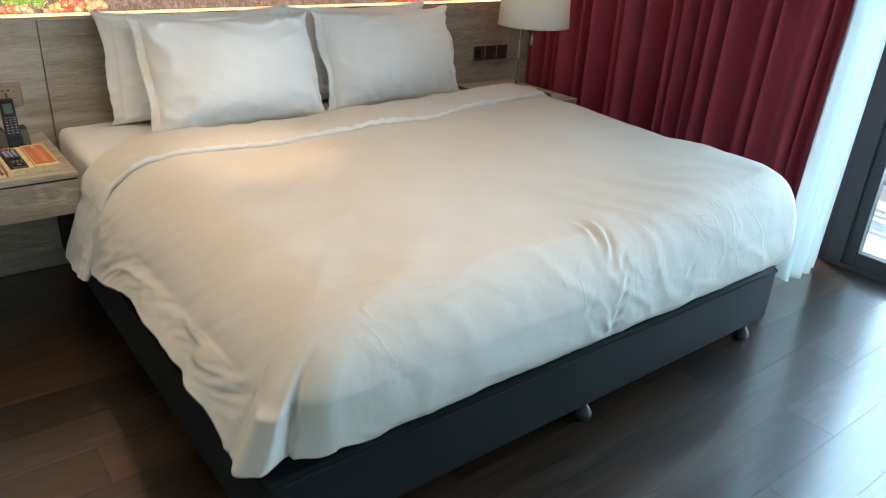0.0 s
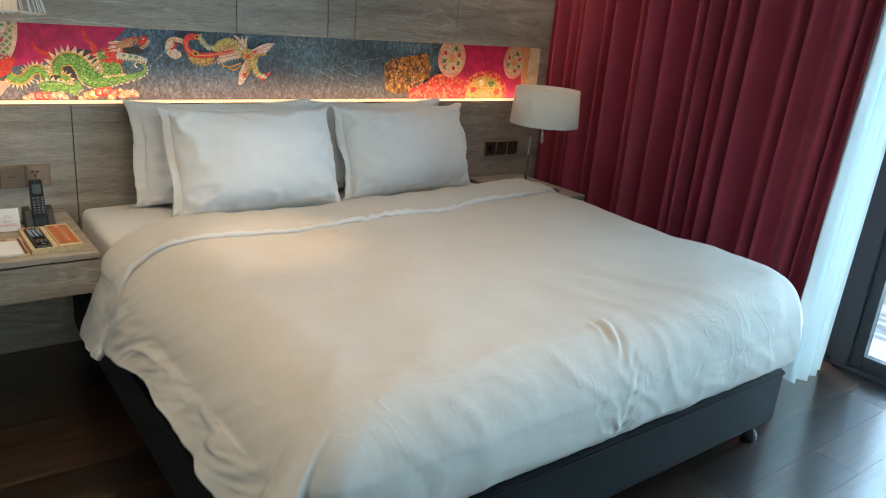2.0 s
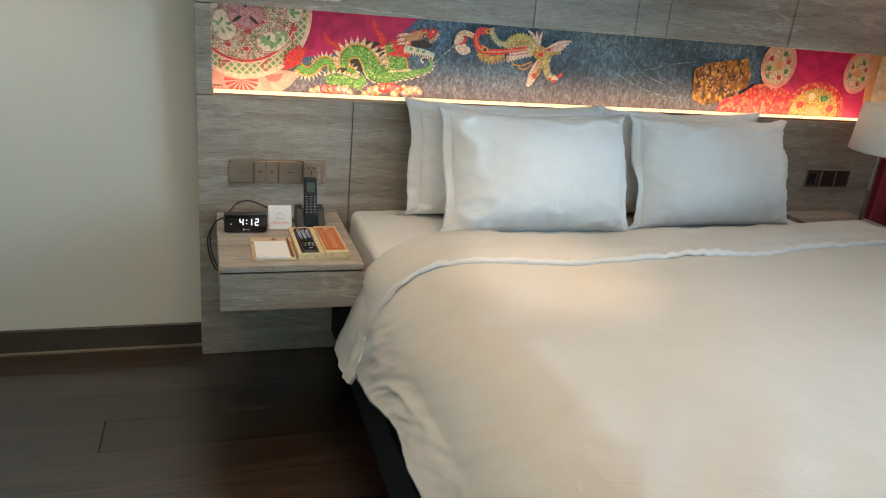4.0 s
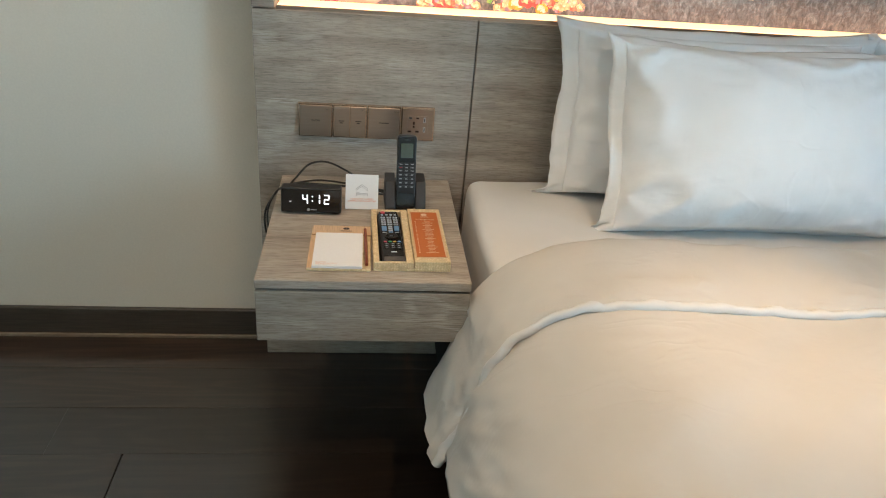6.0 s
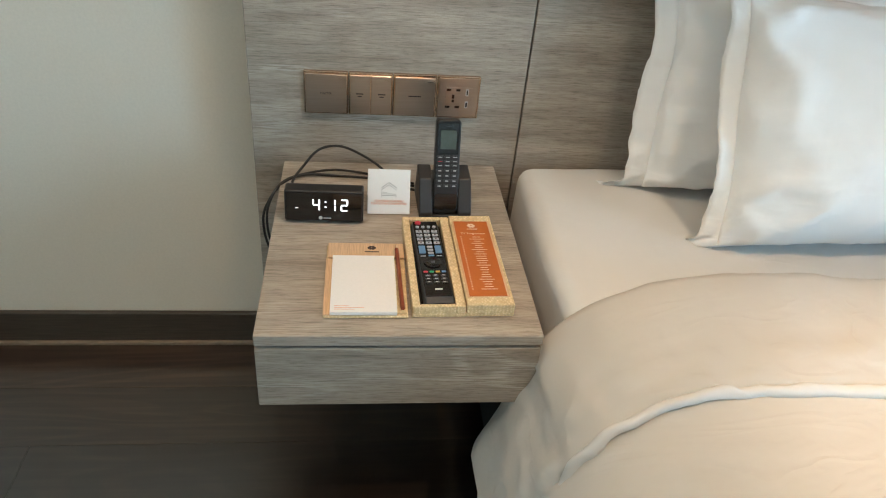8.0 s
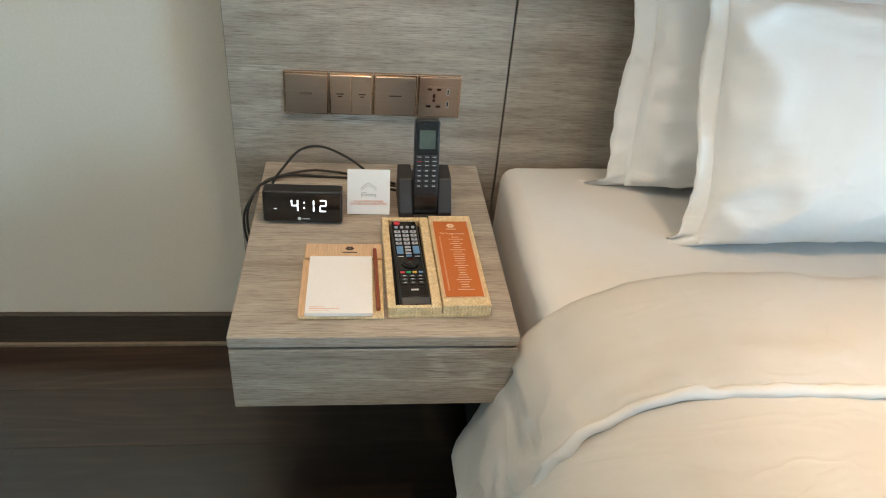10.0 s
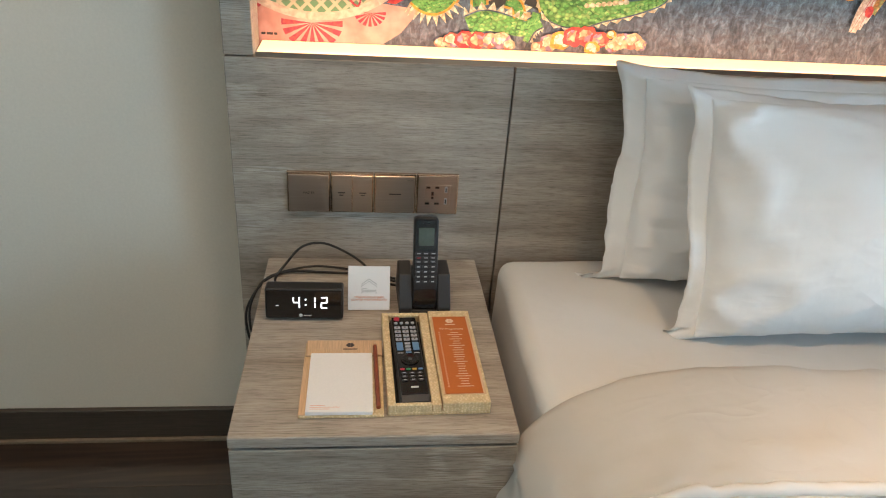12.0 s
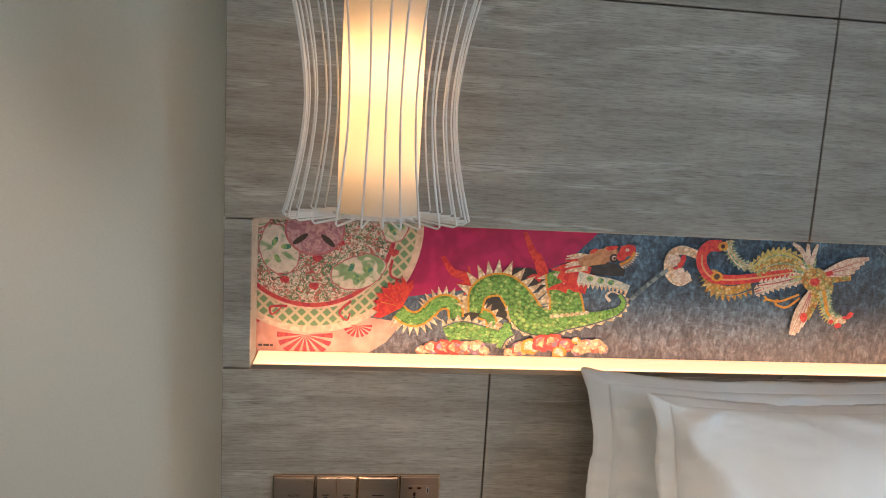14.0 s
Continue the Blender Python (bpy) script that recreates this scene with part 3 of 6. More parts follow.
def build_bed_base():
    base = tagged(empty("bed_base", (1.5, -1.0, 0.0)), "charcoal fabric-covered divan bed base on small black feet", "bed base")
    bm = box(BX0 - 1.5, BY0 + 1.0, 0.088, BX1 - 1.5, BY1 + 1.0, 0.300, 0.018, 3)
    part("body", bm, BASECLOTH, base, smooth=True)
    part("dust_cover", box(BX0 - 1.47, BY0 + 1.03, 0.082, BX1 - 1.53, BY1 + 0.97, 0.0875), BLACK, base)
    ring = [Vector((BX0 - 1.502, BY1 + 0.99, 0.290))]
    for cx, cy, a0 in ((BX0 - 1.482, BY0 + 1.018, 180), (BX1 - 1.518, BY0 + 1.018, 270)):
        ring += [Vector((cx + 0.020 * math.cos(radians(a0 + 15 * k)), cy + 0.020 * math.sin(radians(a0 + 15 * k)), 0.290)) for k in range(7)]
    ring.append(Vector((BX1 - 1.498, BY1 + 0.99, 0.290)))
    piping = tube(ring, 0.004, 6)
    part("piping", piping, BASECLOTH, base, smooth=True)
    for x in (-0.93, 0.065, 0.945):
        for y in (-0.915, 0.0, 0.88):
            leg = lathe([(0.013, 0.084), (0.014, 0.046), (0.022, 0.036), (0.029, 0.022), (0.030, 0.010), (0.026, 0.0)], 20, (x, y, 0))
            part("leg", leg, BLACK, base, "small rounded black foot", smooth=True)
    return base


build_bed_base()

MX0, MX1, MZ = 0.545, 2.450, 0.585


def build_mattress():
    bm = box(MX0, -1.90, 0.301, MX1, -0.012, MZ, 0.034, 4)
    bmesh.ops.subdivide_edges(bm, edges=[e for e in bm.edges if e.calc_length() > 0.3], cuts=24, use_grid_fill=True)
    for v in bm.verts:
        x, y, z = v.co
        side = smooth(0.5, 0.57, MZ - abs(z - 0.44) + 0.08)
        v.co.z += 0.006 * fbm(x * 3, y * 3) * smooth(0.4, 0.57, z)
        v.co.x += 0.010 * fbm(y * 5, z * 6, 3) * (1 if x > 1.5 else -1) * side
        under = smooth(-0.46, -0.60, y)
        v.co.x += under * 0.10 * smooth(0.4, 0.9, abs(x - 1.5)) * (-1 if x > 1.5 else 1)
        v.co.z -= under * 0.06 * smooth(0.4, 0.58, z)
        v.co.y += 0.06 * smooth(-1.6, -1.9, y)
    ob = link("mattress", bm, SHEET, smooth=True)
    tagged(ob, "deep mattress in a white cotton fitted sheet", "mattress")
    return ob


build_mattress()

DX0, DX1, DYF, DYH, DZ = 0.530, 2.512, -1.995, -0.470, 0.632
RL, RF, RR, RV = 0.27, 0.175, 0.070, 0.145    # how far the top rounds off at left, front and right, and how deep
VM = radians(68)


def u_path(dl, df, dr):
    """Points, outward ways and tags along left side, front and right side of the duvet, so many metres in from its rim."""
    x0, x1, yf, out = DX0 + dl, DX1 - dr, DYF + min(df, 0.95), []
    r = max(0.002, min(0.115, (x1 - x0) * 0.45))
    for k in range(131):
        out.append((x0, DYH + (yf + r - DYH) * k / 130, -1, 0, 0))
    for k in range(1, 48):
        a = math.pi / 2 * k / 48
        out.append((x0 + r - r * math.cos(a), yf + r - r * math.sin(a), -math.cos(a), -math.sin(a), 1))
    q = min(r, 0.060)
    for k in range(301):
        out.append((x0 + r + (x1 - x0 - r - q) * k / 300, yf, 0, -1, 2))
    for k in range(1, 20):
        a = math.pi / 2 * k / 20
        out.append((x1 - q + q * math.sin(a), yf + q - q * math.cos(a), math.sin(a), -math.cos(a), 3))
    for k in range(111):
        out.append((x1, yf + q + (DYH - yf - q) * k / 110, 1, 0, 4))
    return out


def hem_height(x, y, side):
    if side == 0:
        return 0.285 + 0.125 * smooth(-0.65, -1.25, y) - 0.035 * smooth(-1.5, -1.9, y) + 0.012 * fbm(y * 2.2, 1.7)
    if side == 1:
        return 0.362 + 0.01 * fbm(x * 9, y * 9)
    if side == 2:
        return 0.336 + 0.026 * smooth(0.76, 0.645, x) + 0.006 * fbm(x * 5, 4.0)
    return 0.342


def corner_fold(a, hang):
    """The side flap laid over the front at the corner (a: angle round it), with the sharp crease beside it."""
    e = a - 0.74 + 0.10 * hang
    gate = smooth(0.015, 0.16, hang)
    folds = 0.005 * math.sin(a * 17 + 2.0 * hang) * smooth(0.75, 0.35, a) * smooth(0.0, 0.2, a)
    return gate * (0.046 * smooth(0.045, -0.045, e) * smooth(0.0, 0.5, a) - 0.016 * math.exp(-((e - 0.09) / 0.06) ** 2) + folds)


def top_relief(x, y):
    z = 0.034 * smooth(1.7, 2.35, x) + 0.015 * fbm(x * 1.3 + 3, y * 1.3) + 0.0045 * fbm(x * 4.2, y * 4.2 + 9)
    ridge = 1 - abs(noise.noise(Vector((x * 3.0 + y * 1.2, y * 1.1 - x * 0.4, 5.0))))
    z += 0.0026 * max(0.0, ridge - 0.80) / 0.20
    ridge2 = 1 - abs(noise.noise(Vector((x * 2.0 - y * 2.6, y * 1.6 + x, 21.0))))
    z += 0.0034 * max(0.0, ridge2 - 0.86) / 0.14
    ridge3 = 1 - abs(noise.noise(Vector((x * 2.4, y * 13.0 + x * 0.8, 33.0))))
    z += 0.0022 * max(0.0, ridge3 - 0.80) / 0.20 * smooth(-1.15, -0.75, y)
    return z


PUCKERS = [(1.540, 0.618, 0.012), (1.575, 0.606, 0.013), (1.555, 0.585, 0.011), (1.580, 0.560, 0.008), (1.565, 0.505, 0.010), (1.545, 0.470, 0.009), (1.530, 0.430, 0.008), (1.505, 0.380, 0.008), (1.495, 0.350, 0.010), (1.700, 0.500, 0.004), (1.860, 0.470, 0.005), (1.420, 0.480, 0.004)]


def build_duvet():
    NH, MID = 26, (DX1 - DX0) / 2
    levels = [("t", 1 - k / 16) for k in range(17)] + [("a", k * VM / 28) for k in range(1, 29)] + [("h", k / NH) for k in range(1, NH + 1)] + [("u", 1.0)]
    bm, rows = bmesh.new(), []
    for kind, v in levels:
        if kind == "t":
            ins = [r + (MID - 1e-5 - r) * v for r in (RL, RF, RR)]
        elif kind == "a":
            ins = [r * (1 - math.sin(v) / math.sin(VM)) for r in (RL, RF, RR)]
        else:
            ins = [0.014 if kind == "u" else 0.0] * 3
        row = []
        for x, y, nx, ny, side in u_path(*ins):
            zr = DZ - RV
            if kind == "t":
                p = Vector((x, y, DZ + top_relief(x, y)))
            elif kind == "a":
                p = Vector((x, y, DZ - RV * ((1 - math.cos(v)) / (1 - math.cos(VM))) ** (1 + 0.55 * smooth(1.3, 2.4, x)) + top_relief(x, y) * math.cos(v)))
            else:
                p = Vector((x, y, zr + (hem_height(x, y, side) - zr) * v + (0.012 if kind == "u" else 0.0)))
            hang = 0.0 if kind == "t" else (v / VM) ** 2 * 0.10 if kind == "a" else 0.10 + 0.90 * v
            along = y if side in (0, 4) else x
            f, dent = 0.0, 0.0
            if side == 0:
                gate = smooth(-0.42, -0.65, y)
                run = 0.5 * v / VM if kind == "a" else 0.5 + 0.5 * v if kind == "h" else 0.0 if kind == "t" else 1.0
                f = 0.080 * hang + 0.011 * hang * fbm(y * 4.5, hang * 0.7, 2) + 0.005 * hang ** 1.3 * math.sin(y * 22 + 6 * fbm(y * 2, 0.3, 1)) * gate * (0.4 + fbm(y * 2, 3))
                for q, (sy, sz, amp, lo, hi) in enumerate(((9, 6, 0.0060, 0.25, 0.75), (7, 15, 0.0055, 0.15, 0.60), (17, 24, 0.0034, 0.10, 0.50))):
                    ridge = 1 - abs(noise.noise(Vector((y * sy - run * sz * 0.30, run * 1.3 + y * 1.7, 11.0 + 9 * q))))
                    f += 2.1 * amp * max(0, ridge - 0.70) / 0.30 * smooth(lo, hi, run) * (1 - 0.8 * smooth(0.66, 0.95, run)) * (0.45 + 0.9 * max(0.0, fbm(y * 1.9 + q, run * 1.5, 4.0 + q)))
            elif side == 1:
                f = (0.080 - 0.072 * smooth(0.2, 1.0, -ny)) * hang + corner_fold(math.atan2(-ny, -nx), hang)
            elif side == 2:
                f = 0.004 * fbm(x * 4, p.z * 4, 6)
                f += 0.012 * math.sin(math.pi * min(1, hang)) * 1.2
                near = math.exp(-((x - 1.56 + 0.10 * hang) / 0.075) ** 2)
                f += near * 0.0024 * math.sin(60 * (x + 0.5 * p.z) + 5 * fbm(x * 8, p.z * 8)) * (0.4 + 0.6 * hang)
                f += near * 0.0028 * fbm(x * 16, p.z * 22, 3)
                ridge = 1 - abs(noise.noise(Vector((x * 5 + p.z * 4, p.z * 5, 17))))
                f += 0.003 * max(0, ridge - 0.8) / 0.2
                f -= 0.014 * smooth(0.80, 1.0, hang) * smooth(0.66, 0.72, x)
                start = smooth(0.0, 0.16, x - DX0 - ins[0] - 0.115)
                f = 0.008 * hang * (1 - start) + f * start
                for dx, dz, depth in PUCKERS:
                    depth = depth * 0.62
                    q = (x - dx) * 0.8 + (p.z - dz) * 0.6
                    w = (p.z - dz) * 0.8 - (x - dx) * 0.6
                    dent -= depth * math.exp(-(q / 0.022) ** 2 - (w / 0.008) ** 2) - 0.7 * depth * math.exp(-(q / 0.024) ** 2 - ((w - 0.014) / 0.009) ** 2)
            elif side == 3:
                f = 0.010 * math.sin(math.pi * hang) - 0.03 * smooth(0.75, 1.0, hang)
            else:
                f = 0.010 * hang * fbm(y * 5, 0.4, 8) - 0.02 * smooth(0.75, 1.0, hang)
            tip = math.cos(v) if kind == "a" else 0.0
            p.x += nx * (f + dent * (1 - 0.6 * tip))
            p.y += ny * (f + dent * (1 - 0.6 * tip))
            p.z += dent * tip
            row.append(bm.verts.new(p))
        rows.append(row)
    for a, c in zip(rows, rows[1:]):
        for k in range(len(a) - 1):
            bm.faces.new((a[k], c[k], c[k + 1], a[k + 1]))
    bmesh.ops.remove_doubles(bm, verts=rows[0], dist=0.0008)
    bmesh.ops.recalc_face_normals(bm, faces=bm.faces)
    duvet = link("duvet", bm, LINEN, smooth=True)
    tagged(duvet, "thick white cotton duvet folded back and hanging over the bed", "duvet")
    # turned-back band: its line across the bed is drop, round, top, round, drop
    line = [(DX0 - 0.082 * (1 - k / 40), DZ - RV - 0.235 * (1 - k / 40), 1 - k / 40) for k in range(40)]
    line += [(DX0 + RL * (1 - math.sin(VM * (1 - k / 40)) / math.sin(VM)), DZ - RV * (1 - math.cos(VM * (1 - k / 40))) / (1 - math.cos(VM)), 0) for k in range(40)]
    line += [(DX0 + RL + (DX1 - RR - DX0 - RL) * k / 130, DZ, 0) for k in range(130)]
    line += [(DX1 - RR * (1 - math.sin(VM * k / 30) / math.sin(VM)), DZ - RV * (1 - math.cos(VM * k / 30)) / (1 - math.cos(VM)), 0) for k in range(31)]
    line += [(DX1, DZ - RV - 0.10 * k / 8, 0) for k in range(1, 9)]
    arch = []
    for k, (x, z, sag) in enumerate(line):
        a, c = line[max(0, k - 1)], line[min(len(line) - 1, k + 1)]
        d = math.hypot(c[0] - a[0], c[1] - a[1])
        arch.append((x, z, -(c[1] - a[1]) / d, (c[0] - a[0]) / d, sag))
    face = [(0.014, -0.012), (0.0, 0.004), (0.006, 0.014), (0.025, 0.020), (0.06, 0.022), (0.10, 0.021), (0.14, 0.021), (0.165, 0.020), (0.185, 0.0185), (0.200, 0.017), (0.212, 0.0155), (0.222, 0.014), (0.230, 0.0122), (0.234, 0.0100), (0.235, 0.0070)]
    roll = [(0.2340, 0.0070), (0.2345, 0.0098), (0.2362, 0.0122), (0.2390, 0.0132), (0.2425, 0.0128), (0.2455, 0.0108), (0.2472, 0.0078), (0.2474, 0.0045), (0.2462, -0.0010), (0.2420, -0.0055)]
    for name, prof, mat, text in (("turned_back_band", face, LINEN, "turned-back top edge of the duvet"), ("hem", roll, SHEET, "rolled white stitched hem")):
        bm, rows = bmesh.new(), []
        for t, h in prof:
            row = []
            for k, (x, z, nx, nz, sag) in enumerate(arch):
                u = k / (len(arch) - 1)
                y = DYH - t - (0.014 * fbm(u * 6, 0.2) + 0.005 * fbm(u * 38, 5.2)) * smooth(0.1, 0.25, t) - 0.012 * math.sin(u * 3.1)
                y += sag * 0.06 * smooth(0.26, 0.0, t) * -0.6 + 0.03 * sag * smooth(0.0, 0.2, 0.2 - t)
                lift = h + top_relief(x, y) * (1 if sag == 0 else 0.3) * max(smooth(0, 0.02, h), smooth(0.20, 0.225, t)) + 0.003 * fbm(x * 9, y * 5, 4) * smooth(0.25, 0.16, t) + 0.005 * max(0.0, 0.16 - abs(noise.noise(Vector((x * 5 + y * 9, y * 13 - x * 2.5, 16.0))))) / 0.16 * smooth(0.25, 0.14, t) + 0.004 * max(0.0, 0.2 - abs(noise.noise(Vector((x * 3.5, y * 24, 6.0))))) / 0.2 + sag * 0.012 * fbm(z * 9, y * 14, 2) + (0.006 * max(0.0, 0.22 - abs(noise.noise(Vector((y * 26 + z * 7, z * 5, 41.0))))) / 0.22 * smooth(0.02, 0.06, t) if nx < -0.25 else 0.0) + 0.0030 * math.sin(x * 75 + 12 * fbm(x * 5, 1)) * smooth(0.19, 0.240, t) * (0.2 + abs(fbm(x * 3, 7)) * 2.4)
                # drawn creases that run slanting into the hem
                q = abs(noise.noise(Vector((x * 9 - t * 26, t * 7 + x * 3, 23.0))))
                lift += 0.0055 * max(0.0, 0.15 - q) / 0.15 * smooth(0.10, 0.19, t) * smooth(0.252, 0.236, t)
                row.append(bm.verts.new((x + nx * lift, y, z + nz * lift)))
            rows.append(row)
        for a, c in zip(rows, rows[1:]):
            for k in range(len(a) - 1):
                bm.faces.new((a[k], a[k + 1], c[k + 1], c[k]))
        bmesh.ops.recalc_face_normals(bm, faces=bm.faces)
        part(name, bm, mat, duvet, text, smooth=True)
    return duvet


build_duvet()


def build_pillow(cx, y_foot, z_foot, w, h, lean, yaw, seed, thick=0.085, label="", FL=0.038):
    """An oxford pillow standing on its long edge: plump body and flat flange."""
    rnd = random.Random(seed)
    o = rnd.random() * 50
    n, m = 56, 40
    bw, bh = w / 2 - FL, h / 2 - 0.016

    def rim(a, b):
        # corners stick out, edges pull in
        return a * (1 - 0.022 * (1 - b * b) - 0.008 * math.sin(b * 5 + o)), b * (1 - 0.040 * (1 - a * a)) - 0.012 * (1 - abs(a)) * (b > 0) * b

    def bend(x, z):
        return -0.018 * math.sin(x * 3.0 + o) * 0.5 + 0.02 * ((x / bw) ** 2) * 0.5 + 0.01 * fbm(x * 3 + o, z * 3)

    bm, both = bmesh.new(), []
    for sgn in (-1, 1):
        rows = []
        for j in range(m + 1):
            row = []
            for i in range(n + 1):
                a, b = 2 * i / n - 1, 2 * j / m - 1
                a, b = math.sin(a * math.pi / 2 * 0.98) / math.sin(math.pi / 2 * 0.98), math.sin(b * math.pi / 2 * 0.98) / math.sin(math.pi / 2 * 0.98)
                ra, rb = rim(a, b)
                t = max(0.0, (1 - abs(a) ** 2.3)) ** 0.68 * max(0.0, (1 - abs(b) ** 2.1)) ** 0.62
                low = 1 + 0.22 * smooth(0.3, -0.8, b)
                edge = 1 - t
                ridge = 1 - abs(noise.noise(Vector((a * 2.2 + o, b * 2.2, 3 * sgn))))
                wr = 0.013 * max(0, ridge - 0.78) / 0.22 * smooth(0.1, 0.5, edge) * smooth(0.0, 0.12, t) + 0.004 * max(0, 0.22 - abs(noise.noise(Vector((a * 4.5 + o, b * 5.5 + a * 2, 7 * sgn))))) / 0.22 * smooth(0.0, 0.15, t) + 0.004 * fbm(a * 1.6 + o, b * 1.6, sgn * 2) * t
                pucker = 0.0025 * math.sin((a if abs(b) > abs(a) else b) * 40 + o) * smooth(0.55, 0.9, edge) * smooth(0.0, 0.1, t)
                row.append(bm.verts.new((bw * ra, sgn * (thick * t * low + wr + pucker + 0.003) + bend(bw * ra, bh * rb), bh * rb)))
            rows.append(row)
        for j in range(m):
            for i in range(n):
                q = (rows[j][i], rows[j][i + 1], rows[j + 1][i + 1], rows[j + 1][i])
                bm.faces.new(q if sgn < 0 else tuple(reversed(q)))
        both.append(rows)
    f, b = both
    loop = [(0, i) for i in range(n)] + [(j, n) for j in range(m)] + [(m, i) for i in range(n, 0, -1)] + [(j, 0) for j in range(m, 0, -1)]
    for k in range(len(loop)):
        (j0, i0), (j1, i1) = loop[k], loop[(k + 1) % len(loop)]
        bm.faces.new((f[j0][i0], b[j0][i0], b[j1][i1], f[j1][i1]))
    bmesh.ops.recalc_face_normals(bm, faces=bm.faces)
    ob = link("pillow", bm, PILLOWCASE, smooth=True)
    # flange all round
    bm, rings = bmesh.new(), []
    N = 220
    for r in range(5):
        ring = []
        for k in range(N):
            s = 4 * k / N
            e, t = int(s), 2 * (s - int(s)) - 1
            a, b2 = ((t, -1), (1, t), (-t, 1), (-1, -t))[e]
            ra, rb = rim(a, b2)
            g = r / 4
            x, z = ra * (bw - 0.004 + (FL + 0.006) * g), rb * (bh - 0.004 + 0.020 * g)
            flop = g * (0.020 * fbm(s * 3 + o, 0.4) + 0.008 * fbm(s * 15 + o, 0.9) + 0.010 * math.sin(s * 9 + o)) + (0.012 if e in (1, 3) else 0.034) * g
            ear = smooth(0.80, 1.0, abs(a)) * smooth(0.86, 1.0, abs(b2)) * g
            x += math.copysign((0.040 if b2 < 0 else 0.010) * ear, a)
            z += math.copysign(0.010 * ear, b2)
            if b2 < -0.9:
                z = max(z, -h / 2 + 0.004)
                flop += 0.025 * g
            ring.append(bm.verts.new((x, bend(x, z) + flop, z + (0.006 * g * fbm(s * 5, o) if b2 > 0.5 else 0))))
        rings.append(ring)
    for a, c in zip(rings, rings[1:]):
        for k in range(N):
            bm.faces.new((a[k], a[(k + 1) % N], c[(k + 1) % N], c[k]))
    fl = part("flange", bm, PILLOWCASE, ob, "flat stitched flange round the pillow", smooth=True)
    sm = fl.modifiers.new("thickness", "SOLIDIFY")
    sm.thickness, sm.offset = 0.0035, 0
    ob.matrix_world = pose(cx, y_foot, z_foot) @ pose(0, 0, 0, -lean, 0, yaw) @ pose(0, 0, h / 2)
    tagged(ob, label, "pillow", "pillows on the bed")
    return ob


build_pillow(1.115, -0.150, MZ + 0.002, 0.76, 0.424, 7, 0, 5, 0.055, "white cotton oxford pillow propped against the headboard")
build_pillow(1.860, -0.150, MZ + 0.002, 0.74, 0.424, 7, 0, 9, 0.055, "white cotton oxford pillow propped against the headboard")
build_pillow(1.190, -0.345, MZ + 0.004, 0.735, 0.445, 22, 0, 2, 0.10, FL=0.028, label="plump white oxford pillow leaning on the one behind")
build_pillow(1.973, -0.300, MZ + 0.004, 0.76, 0.435, 20, 2, 7, 0.10, FL=0.028, label="plump white oxford pillow leaning on the one behind")

# ---------- curtains ----------


def curtain(name, path, z0, z1, shift, mat, label, depth=0.0):
    """Hanging cloth over a plan path; shift moves the lower points by height."""
    bm, rows = bmesh.new(), []
    N = 24
    for j in range(N + 1):
        g = j / N
        z = z0 + (z1 - z0) * g
        row = []
        for k, p in enumerate(path):
            dx, dy = shift(p, g)
            wob = 0.010 * fbm(p.y * 3, z * 0.8, 1.0) + 0.004 * fbm(p.y * 9, z * 1.7, 2.0) + 0.006 * noise.noise(Vector((k * 0.33, z * 0.35, 3.0))) * (1.0 if depth else 0.3)
            row.append(bm.verts.new((p.x + dx + wob, p.y + dy + 0.4 * wob, z)))
        rows.append(row)
    for a, c in zip(rows, rows[1:]):
        for k in range(len(a) - 1):
            bm.faces.new((a[k], a[k + 1], c[k + 1], c[k]))
    ob = link(name, bm, mat, smooth=True)
    if depth:
        s = ob.modifiers.new("thickness", "SOLIDIFY")
        s.thickness, s.offset = depth, 0
    return tagged(ob, label, "curtain")


rnd = random.Random(4)
pts, y, side = [], 0.075, 1
while y > -1.70:
    pts.append((3.100 + side * rnd.choice((0.046, 0.068, 0.088, 0.108)) * (1.0 - 0.45 * smooth(-1.3, -1.6, y)), y, 0))
    y -= rnd.choice((0.020, 0.026, 0.044, 0.082)) * (0.85 + 0.3 * rnd.random())
    side = -side
pts.append((3.045, -1.715, 0))
curtain("curtain", spline(pts, 7), 0.012, 2.63, lambda p, g: (0.0, (-0.10 * g + 0.02) * smooth(-0.5, -1.7, p.y)), REDCLOTH, "heavy burgundy curtain hanging in deep folds", 0.004)
sheer_path = spline([(3.27, -0.9, 0), (3.22, -1.05, 0), (3.28, -1.2, 0), (3.22, -1.35, 0), (3.28, -1.48, 0), (3.21, -1.58, 0), (3.27, -1.68, 0), (3.285, -1.76, 0), (3.235, -1.715, 0), (3.20, -1.785, 0), (3.155, -1.725, 0), (3.115, -1.79, 0), (3.075, -1.735, 0), (3.035, -1.775, 0), (3.045, -1.70, 0)], 8)
curtain("sheer_curtain", sheer_path, 0.012, 2.63, lambda p, g: (0.0, -0.06 * g), SHEER, "white translucent sheer curtain gathered beside the glass")

# ---------- furniture and fittings at the headboard ----------
NSZ = 0.566


